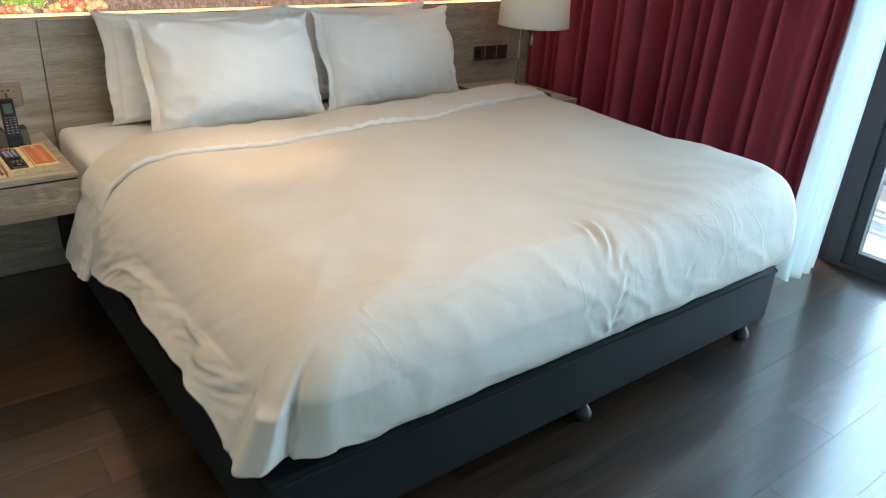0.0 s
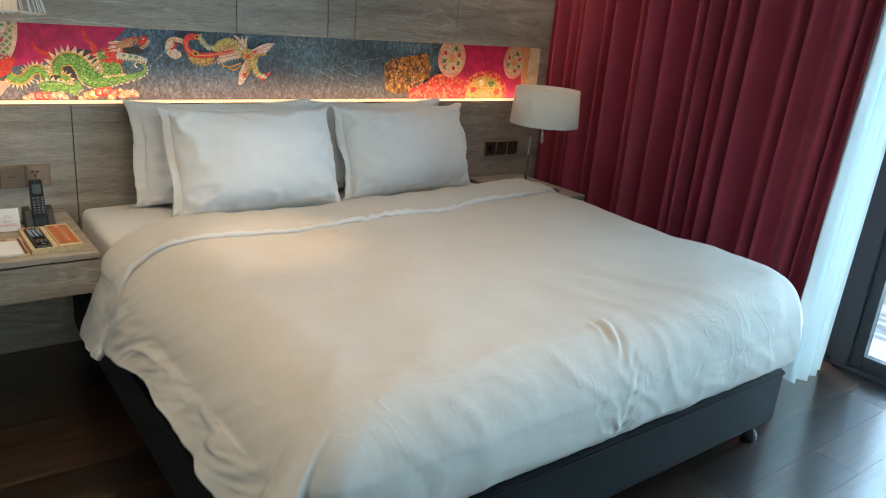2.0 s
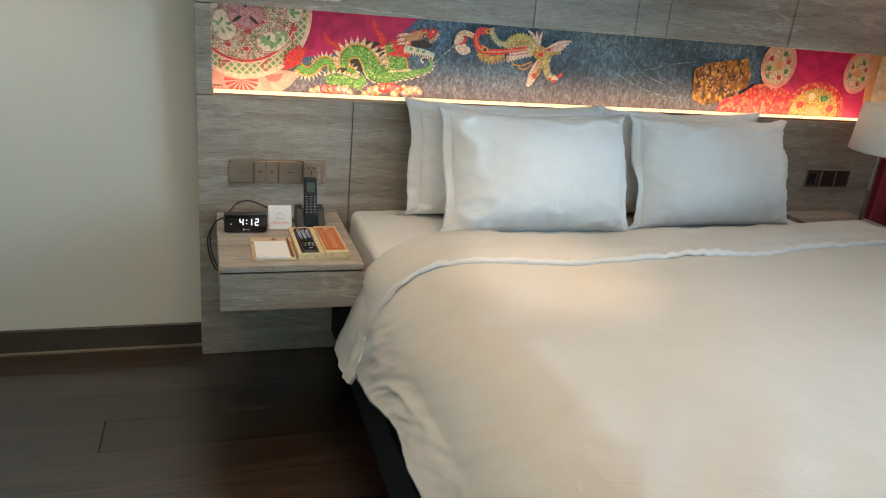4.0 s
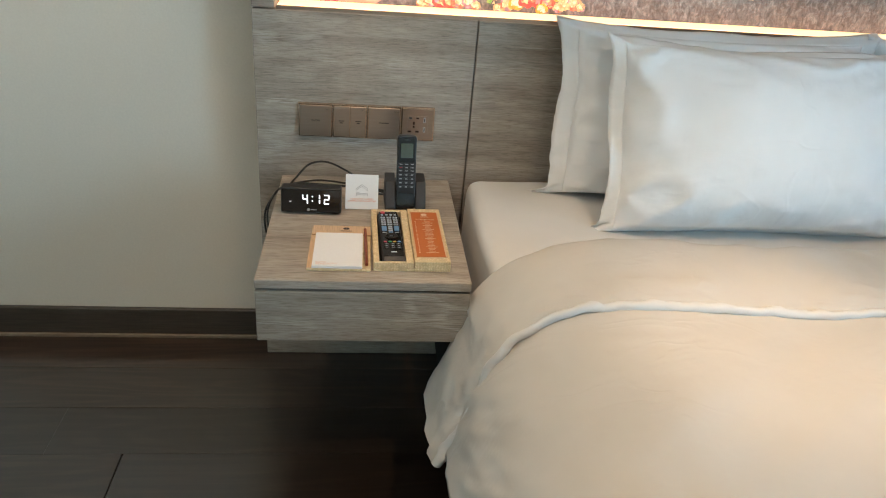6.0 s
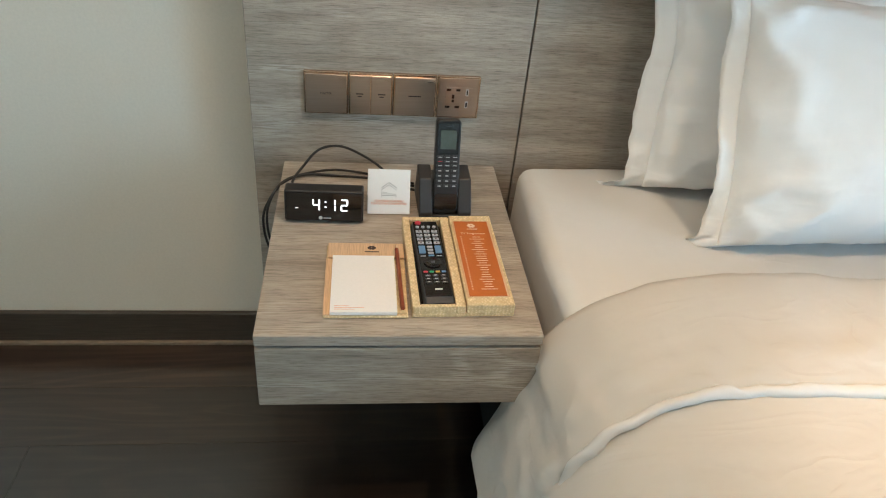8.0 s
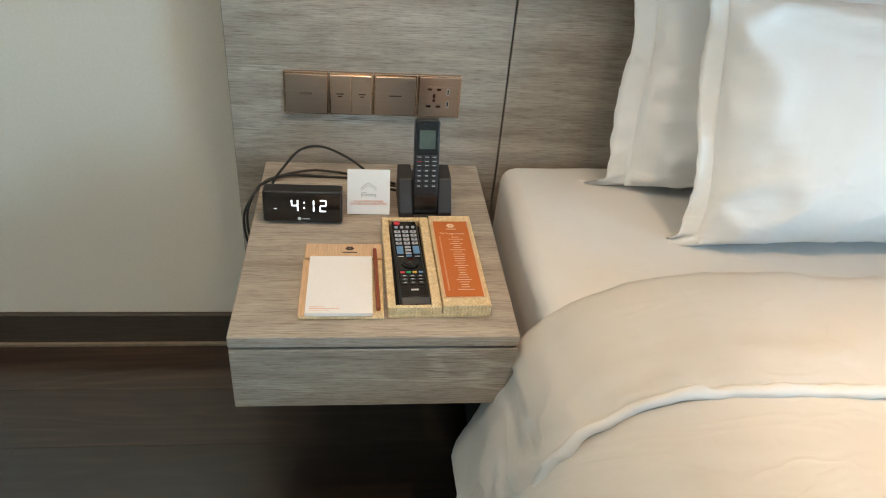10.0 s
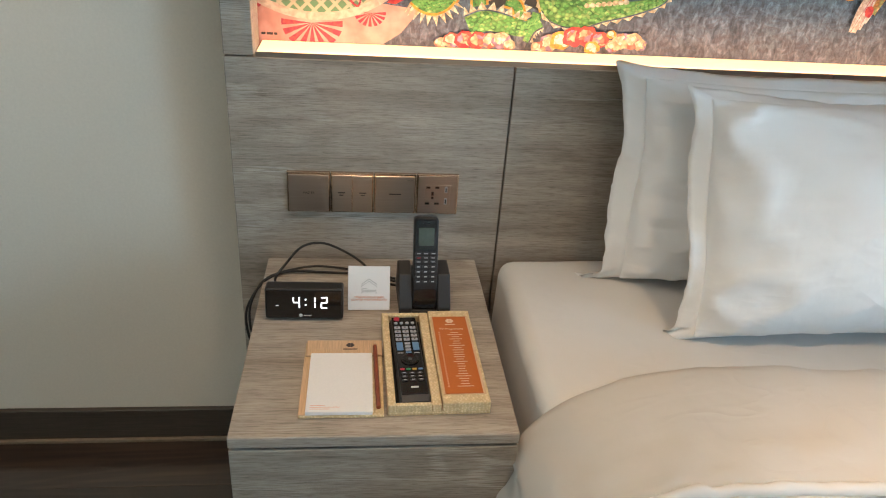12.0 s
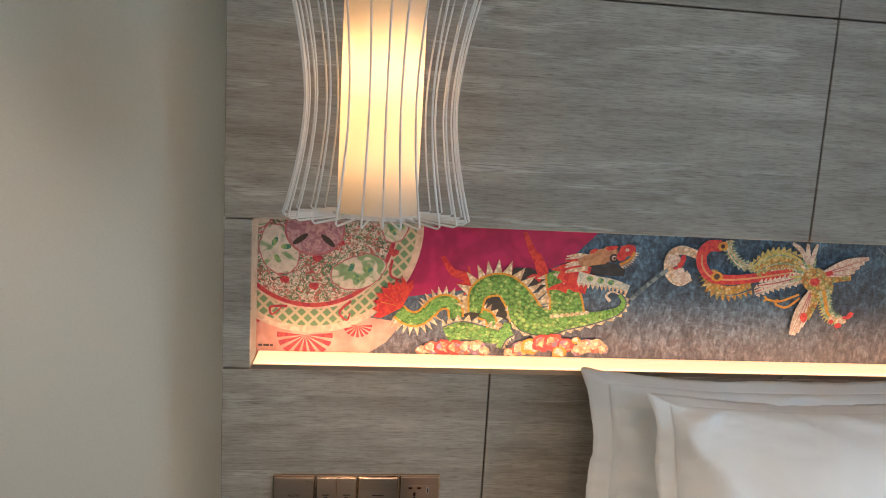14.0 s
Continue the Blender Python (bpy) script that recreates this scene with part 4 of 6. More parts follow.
def build_nightstand(x0, x1, yf, label):
    ns = tagged(empty("nightstand", ((x0 + x1) / 2, 0.0, 0.421)), label, "nightstand", "wall-hung nightstands")
    w = (x1 - x0) / 2
    part("top", box(-w, yf, NSZ - 0.421 - 0.020, w, -0.001, NSZ - 0.421, 0.0015, 1), VENEER, ns)
    part("shadow_gap", box(-w + 0.004, yf + 0.010, NSZ - 0.421 - 0.026, w - 0.004, -0.002, NSZ - 0.421 - 0.0205), SHADOWGAP, ns)
    part("body", box(-w, yf + 0.022, 0.0, w, -0.001, NSZ - 0.421 - 0.0265, 0.001, 1), VENEER, ns)
    part("drawer_front", box(-w, yf + 0.002, 0.0, w, yf + 0.0215, NSZ - 0.421 - 0.0265, 0.0015, 1), VENEER, ns)
    return ns


build_nightstand(0.073, 0.503, -0.531, "grey-brown oak veneer nightstand with one drawer, hung on the headboard")
build_nightstand(2.530, 2.915, -0.530, "grey-brown oak veneer nightstand beside the burgundy curtain, holding a lamp")


def build_switch_plate(x, z, w, h, mat, kind, mark=""):
    p = tagged(empty("wall_switch" if kind != "socket" else "power_socket", (x + w / 2, 0.0, z + h / 2)),
               {"switch": "brushed bronze wall switch plate", "double": "brushed bronze double wall switch plate", "socket": "bronze multi-pin wall socket with two usb ports", "dark": "dark bronze wall switch plate", "darksocket": "dark bronze wall socket"}[kind],
               "wall socket" if "socket" in kind else "wall switch", "plates beside the bed")
    a, c = w / 2 - 0.0006, h / 2
    part("back_plate", box(-a, -0.0075, -c, a, 0.0, c, 0.0015, 2), BRONZELIT if mat is BRONZE else SOCKET, p)
    if kind == "double":
        part("rocker", box(-a + 0.003, -0.0105, -c + 0.003, -0.0008, -0.0076, c - 0.005, 0.001, 1), mat, p)
        part("rocker", box(0.0008, -0.0105, -c + 0.003, a - 0.003, -0.0076, c - 0.005, 0.001, 1), mat, p)
        for q in (-0.021, 0.021):
            for k, ww in ((0.0, 0.014), (-0.005, 0.008)):
                part("printed_mark", box(q - ww / 2, -0.0108, k, q + ww / 2, -0.01055, k + 0.0022), INKDARK, p)
        part("indicator", box(a - 0.016, -0.0108, c - 0.0135, a - 0.0045, -0.01055, c - 0.0125), STEEL, p)
    elif kind in ("switch", "dark"):
        part("rocker", box(-a + 0.003, -0.0105, -c + 0.003, a - 0.003, -0.0076, c - 0.005, 0.001, 1), mat, p)
        part("indicator", box(a - 0.018, -0.0108, c - 0.0135, a - 0.0045, -0.01055, c - 0.0125), STEEL, p)
        if mark == "bars":
            part("printed_mark", box(-0.012, -0.0108, -0.001, 0.012, -0.01055, 0.0012), INKDARK, p)
        elif mark:
            lettering(mark, 0.0062, pose(0, -0.0107, -0.002, 90), INKDARK, p)
    else:
        part("face", box(-a + 0.003, -0.0100, -c + 0.003, a - 0.003, -0.0076, c - 0.003, 0.001, 1), mat, p)
        part("insert", box(-0.026, -0.0112, -0.024, 0.026, -0.0101, 0.022, 0.0008, 1), mat if mat is BRONZE else BLACK, p)
        for sx, sz, hw, hh in ((-0.019, 0.0165, 0.0042, 0.0022), (-0.001, 0.0165, 0.0042, 0.0022), (-0.010, 0.003, 0.0024, 0.0042), (-0.010, -0.006, 0.0024, 0.003), (-0.020, -0.0185, 0.0046, 0.0022), (-0.001, -0.0185, 0.0046, 0.0022)):
            part("pin_slot", box(sx - hw, -0.0115, sz - hh, sx + hw, -0.01125, sz + hh), GLOSSBLACK, p)
        for sz in (0.012, -0.013):
            part("usb_port", box(0.014, -0.0118, sz - 0.0068, 0.0195, -0.01125, sz + 0.0068), WHITEPRINT, p)
            part("usb_tongue", box(0.0155, -0.0121, sz - 0.005, 0.0182, -0.01185, sz + 0.005), GLOSSBLACK, p)
    return p


PW = 0.0848
for k, (kind, mark) in enumerate((("switch", "MASTER"), ("double", ""), ("switch", "bars"), ("socket", ""))):
    build_switch_plate(0.1165 + k * PW, 0.676, PW, 0.086, BRONZE, kind, mark)
for k, (kind, mark) in enumerate((("darksocket", ""), ("dark", "bars"), ("double", ""))):
    build_switch_plate(2.630 + k * 0.082, 0.682, 0.080, 0.082, DARKBRONZE, kind, mark)

# ---------- things on the nightstand ----------


def segment_digit(ch, x, z, h, y, parent):
    """One seven-segment figure."""
    on = {"4": "bcfg", "1": "bc", "2": "abdeg"}[ch]
    w, t = h * 0.55, h * 0.11
    half = h / 2
    spots = {"a": (0, h - t, w, h), "g": (0, half - t / 2, w, half + t / 2), "d": (0, 0, w, t), "f": (0, half, t, h), "e": (0, 0, t, half), "b": (w - t, half, w, h), "c": (w - t, 0, w, half)}
    for s in on:
        x0, z0, x1, z1 = spots[s]
        e = t * 0.18
        bm = bmesh.new()
        if s in "agd":
            q = ((x0 + t * 0.55, z0), (x1 - t * 0.55, z0), (x1 - e * 2, (z0 + z1) / 2), (x1 - t * 0.55, z1), (x0 + t * 0.55, z1), (x0 + e * 2, (z0 + z1) / 2))
        else:
            q = ((x0, z0 + t * 0.6), ((x0 + x1) / 2, z0 + e * 2), (x1, z0 + t * 0.6), (x1, z1 - t * 0.6), ((x0 + x1) / 2, z1 - e * 2), (x0, z1 - t * 0.6))
        bm.faces.new([bm.verts.new((x + a, y, z + c)) for a, c in q])
        part("digit_segment", bm, DIGIT, parent, "glowing white segment")


def build_clock():
    clock = tagged(empty("alarm_clock", (0.163, -0.211, NSZ)), "black digital alarm clock with glowing white figures", "clock")
    part("case", box(-0.069, -0.021, 0.003, 0.069, 0.010, 0.0635, 0.004, 3), BLACK, clock, smooth=False)
    part("screen", box(-0.066, -0.0225, 0.006, 0.066, -0.0205, 0.0605, 0.0009, 2), GLOSSBLACK, clock)
    for x in (-0.05, 0.05):
        part("foot", box(x - 0.008, -0.012, 0.0, x + 0.008, 0.016, 0.0035), RUBBER, clock)
    y = -0.0229
    segment_digit("4", -0.0200, 0.0255, 0.0235, y, clock)
    segment_digit("1", 0.0075, 0.0255, 0.0235, y, clock)
    segment_digit("2", 0.0290, 0.0255, 0.0235, y, clock)
    for z in (0.0315, 0.0420):
        part("colon_dot", box(0.0015, y - 0.0001, z, 0.0042, y, z + 0.0028), DIGIT, clock)
    part("status_dash", box(-0.050, y - 0.0001, 0.0300, -0.0445, y, 0.0312), DIGIT, clock)
    bm = bmesh.new()
    bmesh.ops.create_circle(bm, cap_ends=True, radius=0.0034, segments=20, matrix=pose(-0.006, y, 0.0115, 90))
    part("emblem", bm, WHITEPRINT, clock)
    part("printed_mark", box(-0.001, y - 0.0001, 0.0105, 0.0125, y, 0.0122), WHITEPRINT, clock)
    clock.rotation_euler = (radians(-4), 0, radians(-1))
    return clock


build_clock()


def build_tent_card():
    card = tagged(empty("tent_card", (0.278, -0.167, NSZ)), "small folded white card with an orange notice and a bed sign", "card")
    lean = math.atan2(0.032, 0.074)
    m = pose(0, -0.030, 0.0012, -math.degrees(lean))
    f = part("front_leaf", box(-0.0385, -0.0006, 0.0, 0.0385, 0.0006, 0.082), CARD, card)
    f.matrix_local = m
    k = part("back_leaf", box(-0.0385, -0.0006, 0.0, 0.0385, 0.0006, 0.080), CARD, card)
    k.matrix_local = pose(0, 0.036, 0.0012, math.degrees(lean))
    for text, z in (("YOUR ROOM HAS BEEN", 0.0225), ("CLEANED AND DISINFECTED", 0.0175)):
        lettering(text, 0.0050, m @ pose(0, -0.0010, z, 90), INKORANGE, card)
    roof = tube([Vector((-0.014, -0.0009, 0.048)), Vector((0, -0.0009, 0.058)), Vector((0.014, -0.0009, 0.048))], 0.0005, 4)
    tube([Vector((-0.014, -0.0009, 0.044)), Vector((0, -0.0009, 0.054)), Vector((0.014, -0.0009, 0.044))], 0.0004, 4, roof)
    for a, c in (((-0.013, 0.031), (-0.013, 0.041)), ((-0.013, 0.034), (0.013, 0.034)), ((0.013, 0.031), (0.013, 0.037)), ((-0.013, 0.037), (0.013, 0.037)), ((-0.011, 0.040), (-0.004, 0.040))):
        tube([Vector((a[0], -0.0009, a[1])), Vector((c[0], -0.0009, c[1]))], 0.0004, 4, roof)
    part("bed_sign", roof, INKGREY, card).matrix_local = m
    return card


build_tent_card()


def rounded(w, h, r, y0, y1, n=6):
    """A plate with round corners in the x-z plane, from y0 (front) to y1."""
    bm = bmesh.new()
    ring = []
    for cx, cz, a0 in ((w / 2 - r, h / 2 - r, 0), (-w / 2 + r, h / 2 - r, 90), (-w / 2 + r, -h / 2 + r, 180), (w / 2 - r, -h / 2 + r, 270)):
        for k in range(n + 1):
            a = radians(a0 + 90 * k / n)
            ring.append((cx + r * math.cos(a), cz + r * math.sin(a)))
    f, b = [bm.verts.new((x, y0, z)) for x, z in ring], [bm.verts.new((x, y1, z)) for x, z in ring]
    bm.faces.new(f)
    bm.faces.new(list(reversed(b)))
    for k in range(len(ring)):
        q = (k + 1) % len(ring)
        bm.faces.new((f[k], b[k], b[q], f[q]))
    bmesh.ops.recalc_face_normals(bm, faces=bm.faces)
    return bm


def build_phone():
    ph = tagged(empty("cordless_phone", (0.380, -0.157, NSZ)), "black cordless handset standing in its charging cradle", "telephone")
    cr = bmesh.new()
    # sloping cradle wedge
    prof = [(-0.052, 0.0), (-0.052, 0.012), (-0.018, 0.066), (0.030, 0.070), (0.050, 0.0)]
    for x0, x1 in ((-0.048, -0.0235), (0.0235, 0.048)):
        a, c = [cr.verts.new((x0, y, z)) for y, z in prof], [cr.verts.new((x1, y, z)) for y, z in prof]
        cr.faces.new(a)
        cr.faces.new(list(reversed(c)))
        for k in range(5):
            q = (k + 1) % 5
            cr.faces.new((a[k], c[k], c[q], a[q]))
    add_box(cr, -0.0234, -0.004, 0.0, 0.0234, 0.046, 0.050)
    add_box(cr, -0.0234, -0.051, 0.0, 0.0234, -0.0045, 0.006)
    bmesh.ops.recalc_face_normals(cr, faces=cr.faces)
    bmesh.ops.bevel(cr, geom=list(cr.edges), offset=0.0025, segments=2, affect="EDGES", profile=0.5)
    part("cradle", cr, BLACKSAT, ph)
    m = pose(0, -0.016, 0.0905, -14)
    hand = part("handset", rounded(0.045, 0.174, 0.008, -0.010, 0.010), BLACK, ph)
    hand.matrix_local = m
    bv = hand.modifiers.new("edge", "BEVEL")
    bv.width, bv.segments = 0.003, 2
    part("display_glass", rounded(0.037, 0.056, 0.003, -0.0112, -0.0101), GLOSSBLACK, hand)
    hand.children[0].location = (0, 0, 0.053)
    part("display", rounded(0.0285, 0.034, 0.002, -0.0118, -0.0113), LCD, hand).location = (0, 0, 0.051)
    part("earpiece", rounded(0.012, 0.0022, 0.001, -0.0118, -0.0113), RUBBER, hand).location = (0, 0, 0.076)
    rows = [(0.0195, 0.0045, WHITEPRINT), (0.0115, 0.0032, BTNRED), (0.0040, 0.0032, WHITEPRINT)]
    for z, h, mt in rows:
        for k, x in enumerate((-0.0135, 0, 0.0135)):
            key = part("key", rounded(0.0115, 0.0055, 0.0015, -0.0116, -0.0101), BLACKSAT, hand)
            key.location = (x, 0, z)
            part("key_print", box(-0.0035, -0.01195, -0.0006, 0.0035, -0.01165, 0.0006), mt if (mt is not BTNRED or k == 0) else WHITEPRINT, hand).location = (x, 0, z)
    for r in range(4):
        for x in (-0.0135, 0, 0.0135):
            z = -0.0055 - r * 0.0095
            part("key", rounded(0.0118, 0.0066, 0.0018, -0.0116, -0.0101), BLACKSAT, hand).location = (x, 0, z)
            part("key_print", box(-0.0028, -0.01195, -0.0009, 0.0028, -0.01165, 0.0009), WHITEPRINT, hand).location = (x, 0, z)
    part("lower_shell", rounded(0.041, 0.030, 0.006, -0.0112, -0.0101), GLOSSBLACK, hand).location = (0, 0, -0.064)
    ph.rotation_euler[2] = radians(1.5)
    return ph


build_phone()


def build_pad():
    pad = tagged(empty("notepad_holder", (0.238, -0.398, NSZ)), "pale wooden notepad holder edged in plaited straw, with blank white pad", "notepad")
    part("board", box(-0.067, -0.094, 0.0, 0.062, 0.094, 0.005, 0.0015, 1), STRAW, pad)
    part("head_strip", box(-0.065, 0.052, 0.0051, 0.062, 0.094, 0.0095, 0.001, 1), PALEWOOD, pad, "pale grained wooden head strip")
    part("side_strip", box(-0.067, -0.092, 0.0051, -0.055, 0.050, 0.0065), PALEWOOD, pad)
    part("pencil_bed", box(0.047, -0.088, 0.0051, 0.0615, 0.050, 0.0068, 0.0008, 1), STRAW, pad)
    for k in range(6):
        o = 0.0004 * (k % 3)
        part("sheet", box(-0.0565 + o, -0.0935 + o, 0.0066 + k * 0.0009, 0.0440 + o, 0.0545 - o, 0.0074 + k * 0.0009), PAPER, pad)
    for z, w in ((-0.078, 0.022), (-0.082, 0.045), (-0.086, 0.030)):
        part("printed_line", box(-0.050, z, 0.01195, -0.050 + w, z + 0.0007, 0.0121), INKORANGE, pad)
    bm = bmesh.new()
    for k in range(6):
        a = k * math.pi / 3
        bmesh.ops.create_circle(bm, cap_ends=True, radius=0.0030, segments=8, matrix=pose(0.008 + 0.0045 * math.cos(a), 0.079 + 0.0032 * math.sin(a), 0.0098 + 0.00002 * k))
    part("emblem", bm, INKDARK, pad)
    part("printed_mark", box(-0.004, 0.0665, 0.0097, 0.020, 0.0690, 0.0099), INKDARK, pad)
    pad.rotation_euler[2] = radians(0)
    return pad


build_pad()


def build_pencil():
    p0, p1 = Vector((0.2915, -0.480, NSZ + 0.0105)), Vector((0.2875, -0.314, NSZ + 0.0125))
    d = (p1 - p0)
    pen = tagged(empty("pencil", p0), "reddish-brown wooden pencil lying beside the notepad", "pencil")
    part("shaft", tube([Vector(), d * 0.93], 0.0036, 6), PENCIL, pen)
    part("point", tube([d * 0.9302, d * 0.985, d], lambda t: 0.0036 * (1 - t) + 0.0002, 6), PENTIP, pen, "sharpened bare wooden point")
    return pen


build_pencil()


def build_tray():
    tr = tagged(empty("straw_tray", (0.382, -0.362, NSZ)), "plaited straw tray with a remote slot and a programme card", "tray")
    X0, X1, Y0, Y1, H = -0.079, 0.079, -0.125, 0.127, 0.021
    SX0, SX1, SY0, SY1 = -0.067, -0.012, -0.118, 0.117
    part("base", box(X0, Y0, 0.0, X1, Y1, 0.006, 0.001, 1), STRAW, tr)
    part("frame_side", box(X0, Y0, 0.0061, SX0, Y1, H, 0.0012, 1), STRAW, tr)
    part("frame_side", box(SX1, Y0, 0.0061, 0.0030, Y1, H, 0.0012, 1), STRAW, tr)
    part("frame_end", box(SX0, SY1, 0.0061, SX1, Y1, H, 0.0012, 1), STRAW, tr)
    part("frame_end", box(SX0, Y0, 0.0061, SX1, SY0, H, 0.0012, 1), STRAW, tr)
    part("card_block", box(0.0045, Y0, 0.0061, X1, Y1 + 0.002, H + 0.002, 0.0012, 1), STRAW, tr)
    part("slot_lining", box(SX0 - 0.0001, SY0, 0.0061, SX1, SY1, 0.0068), SHADOWGAP, tr)
    part("card_mount", box(0.0075, -0.106, H + 0.0021, 0.0745, 0.108, H + 0.0031), PALEWOOD, tr)
    card = part("programme_card", box(0.0105, -0.105, H + 0.0032, 0.0700, 0.106, H + 0.0042), ORANGE, tr, "burnt orange printed programme card")
    z = H + 0.0043
    lettering("TV Programme", 0.0068, pose(0.040, 0.0655, z), INKPALE, card)
    bm = bmesh.new()
    for k in range(6):
        a = k * math.pi / 3
        bmesh.ops.create_circle(bm, cap_ends=True, radius=0.0030, segments=8, matrix=pose(0.040 + 0.0045 * math.cos(a), 0.092 + 0.004 * math.sin(a), z + 0.00003 * k))
    part("emblem", bm, INKPALE, card)
    part("printed_mark", box(0.031, 0.0805, z - 0.0001, 0.049, 0.0825, z + 0.0001), INKPALE, card)
    rr = random.Random(8)
    for k in range(24):
        y = 0.056 - k * 0.0063
        part("printed_line", box(0.0165, y, z - 0.0001, 0.0190, y + 0.0018, z + 0.0001), INKPALE, card)
        w = 0.005 + 0.008 * rr.random()
        part("printed_line", box(0.0445 - w, y, z - 0.0001, 0.0445 + w, y + 0.0013, z + 0.0001), INKPALE, card)
    tr.rotation_euler[2] = radians(1.2)
    return tr


build_tray()


def build_remote():
    rm = tagged(empty("remote_control", (0.3432, -0.367, NSZ + 0.0074)), "slim black television remote lying in the straw tray", "remote control")
    L, W = 0.112, 0.0248
    bm = bmesh.new()
    n, rows = 24, []
    for k in range(n + 1):
        t = k / n
        y = L - 2 * L * t
        w = W * (1.0 - 0.05 * math.sin(t * math.pi))
        pr = [(-w * 0.86, 0.0), (-w, 0.005), (-w * 0.97, 0.013), (-w * 0.86, 0.0165), (0, 0.0178), (w * 0.86, 0.0165), (w * 0.97, 0.013), (w, 0.005), (w * 0.86, 0.0)]
        e = 1 - 0.25 * max(0, abs(2 * t - 1) - 0.94) / 0.06
        rows.append([bm.verts.new((x * (0.8 + 0.2 * e), y, z * e)) for x, z in pr])
    for a, c in zip(rows, rows[1:]):
        for k in range(9):
            q = (k + 1) % 9
            bm.faces.new((a[k], a[q], c[q], c[k]))
    bm.faces.new(rows[0])
    bm.faces.new(list(reversed(rows[-1])))
    bmesh.ops.recalc_face_normals(bm, faces=bm.faces)
    body = part("body", bm, BLACKSAT, rm, smooth=False)
    part("front_face", box(-W * 0.84, -L + 0.012, 0.0166, W * 0.84, L - 0.003, 0.0183, 0.0012, 2), GLOSSBLACK, rm)

    def key(x, y, w, h, mat, name="button"):
        b = part(name, box(-w, -h, 0.0184, w, h, 0.0202, 0.0008, 1), mat, rm)
        b.location = (x, y, 0)
        return b

    bm = lathe([(0.0052, 0.0184), (0.0052, 0.0204), (0.004, 0.0210)], 18, (-0.0125, L - 0.010, 0))
    part("power_button", bm, BTNRED, rm, "round red power button")
    for k in range(4):
        bm = lathe([(0.0030, 0.0184), (0.0030, 0.0202), (0.0022, 0.0206)], 14, (-0.0145 + k * 0.0097, L - 0.0225, 0))
        part("button", bm, BTNGREY, rm)
    for r in range(4):
        for c in (-0.0135, 0, 0.0135):
            key(c, L - 0.0365 - r * 0.0115, 0.0052, 0.0038, BTNGREY)
            part("button_print", box(c - 0.0012, L - 0.0380 - r * 0.0115, 0.0203, c + 0.0012, L - 0.0350 - r * 0.0115, 0.0204), INKDARK, rm)
    key(-0.0135, L - 0.0905, 0.0054, 0.0110, BTNBLUE)
    key(0.0135, L - 0.0905, 0.0054, 0.0110, BTNBLUE)
    for k in range(3):
        key(0, L - 0.0830 - k * 0.0085, 0.0048, 0.0029, BTNGREY)
    for x in (-0.0135, 0, 0.0135):
        part("button_print", box(x - 0.0045, L - 0.1085, 0.01835, x + 0.0045, L - 0.1070, 0.0185), WHITEPRINT, rm)
    key(0, L - 0.1075, 0.0048, 0.0018, BTNBLUE)
    ring = lathe([(0.0145, 0.0184), (0.0145, 0.0200), (0.012, 0.0206), (0.0065, 0.0200)], 28, (0, L - 0.1265, 0))
    part("navigation_ring", ring, GLOSSBLACK, rm)
    key(0, L - 0.1265, 0.0036, 0.0036, BLACKSAT)
    for x, m2 in ((-0.0147, BTNRED), (-0.0049, BTNGREEN), (0.0049, BTNYELLOW), (0.0147, BTNBLUE)):
        key(x, L - 0.1520, 0.0036, 0.0022, m2)
    for r in range(3):
        for x in (-0.0125, 0, 0.0125):
            key(x, L - 0.1625 - r * 0.0085, 0.0046, 0.0026, BLACK)
            part("button_print", box(x - 0.0022, L - 0.1632 - r * 0.0085, 0.0203, x + 0.0022, L - 0.1618 - r * 0.0085, 0.0204), WHITEPRINT, rm)
    part("printed_mark", box(-0.005, L - 0.198, 0.01835, 0.007, L - 0.194, 0.0185), WHITEPRINT, rm)
    rm.rotation_euler[2] = radians(2.6)
    return rm


build_remote()


def cable(points, r=0.0026, label="thin black cable lying behind the clock"):
    ob = link("power_cable", tube(spline([(x - 0.004, y - 0.010, z) for x, y, z in points], 8), r, 8), RUBBER, smooth=True)
    return tagged(ob, label, "cable", "cables behind the clock")


T = NSZ + 0.0022
cable([(0.160, -0.158, T + 0.018), (0.128, -0.120, T + 0.004), (0.100, -0.085, T), (0.120, -0.050, T + 0.020), (0.150, -0.030, T + 0.046), (0.190, -0.022, T + 0.050), (0.235, -0.030, T + 0.035), (0.272, -0.050, T + 0.018), (0.300, -0.085, T), (0.336, -0.100, T)])
cable([(0.335, -0.085, T), (0.270, -0.060, T), (0.190, -0.052, T), (0.130, -0.055, T + 0.004), (0.096, -0.070, T + 0.002), (0.076, -0.090, T - 0.004), (0.060, -0.110, T - 0.020), (0.046, -0.118, T - 0.055), (0.050, -0.122, T - 0.110), (0.070, -0.110, T - 0.170), (0.090, -0.080, T - 0.19)])
cable([(0.335, -0.075, T), (0.260, -0.045, T), (0.200, -0.040, T + 0.006), (0.160, -0.045, T + 0.008), (0.110, -0.060, T + 0.004), (0.082, -0.080, T), (0.066, -0.105, T - 0.012), (0.054, -0.125, T - 0.045), (0.058, -0.130, T - 0.100), (0.078, -0.115, T - 0.165), (0.095, -0.090, T - 0.19)], 0.0024)

# ---------- table lamp by the curtain ----------


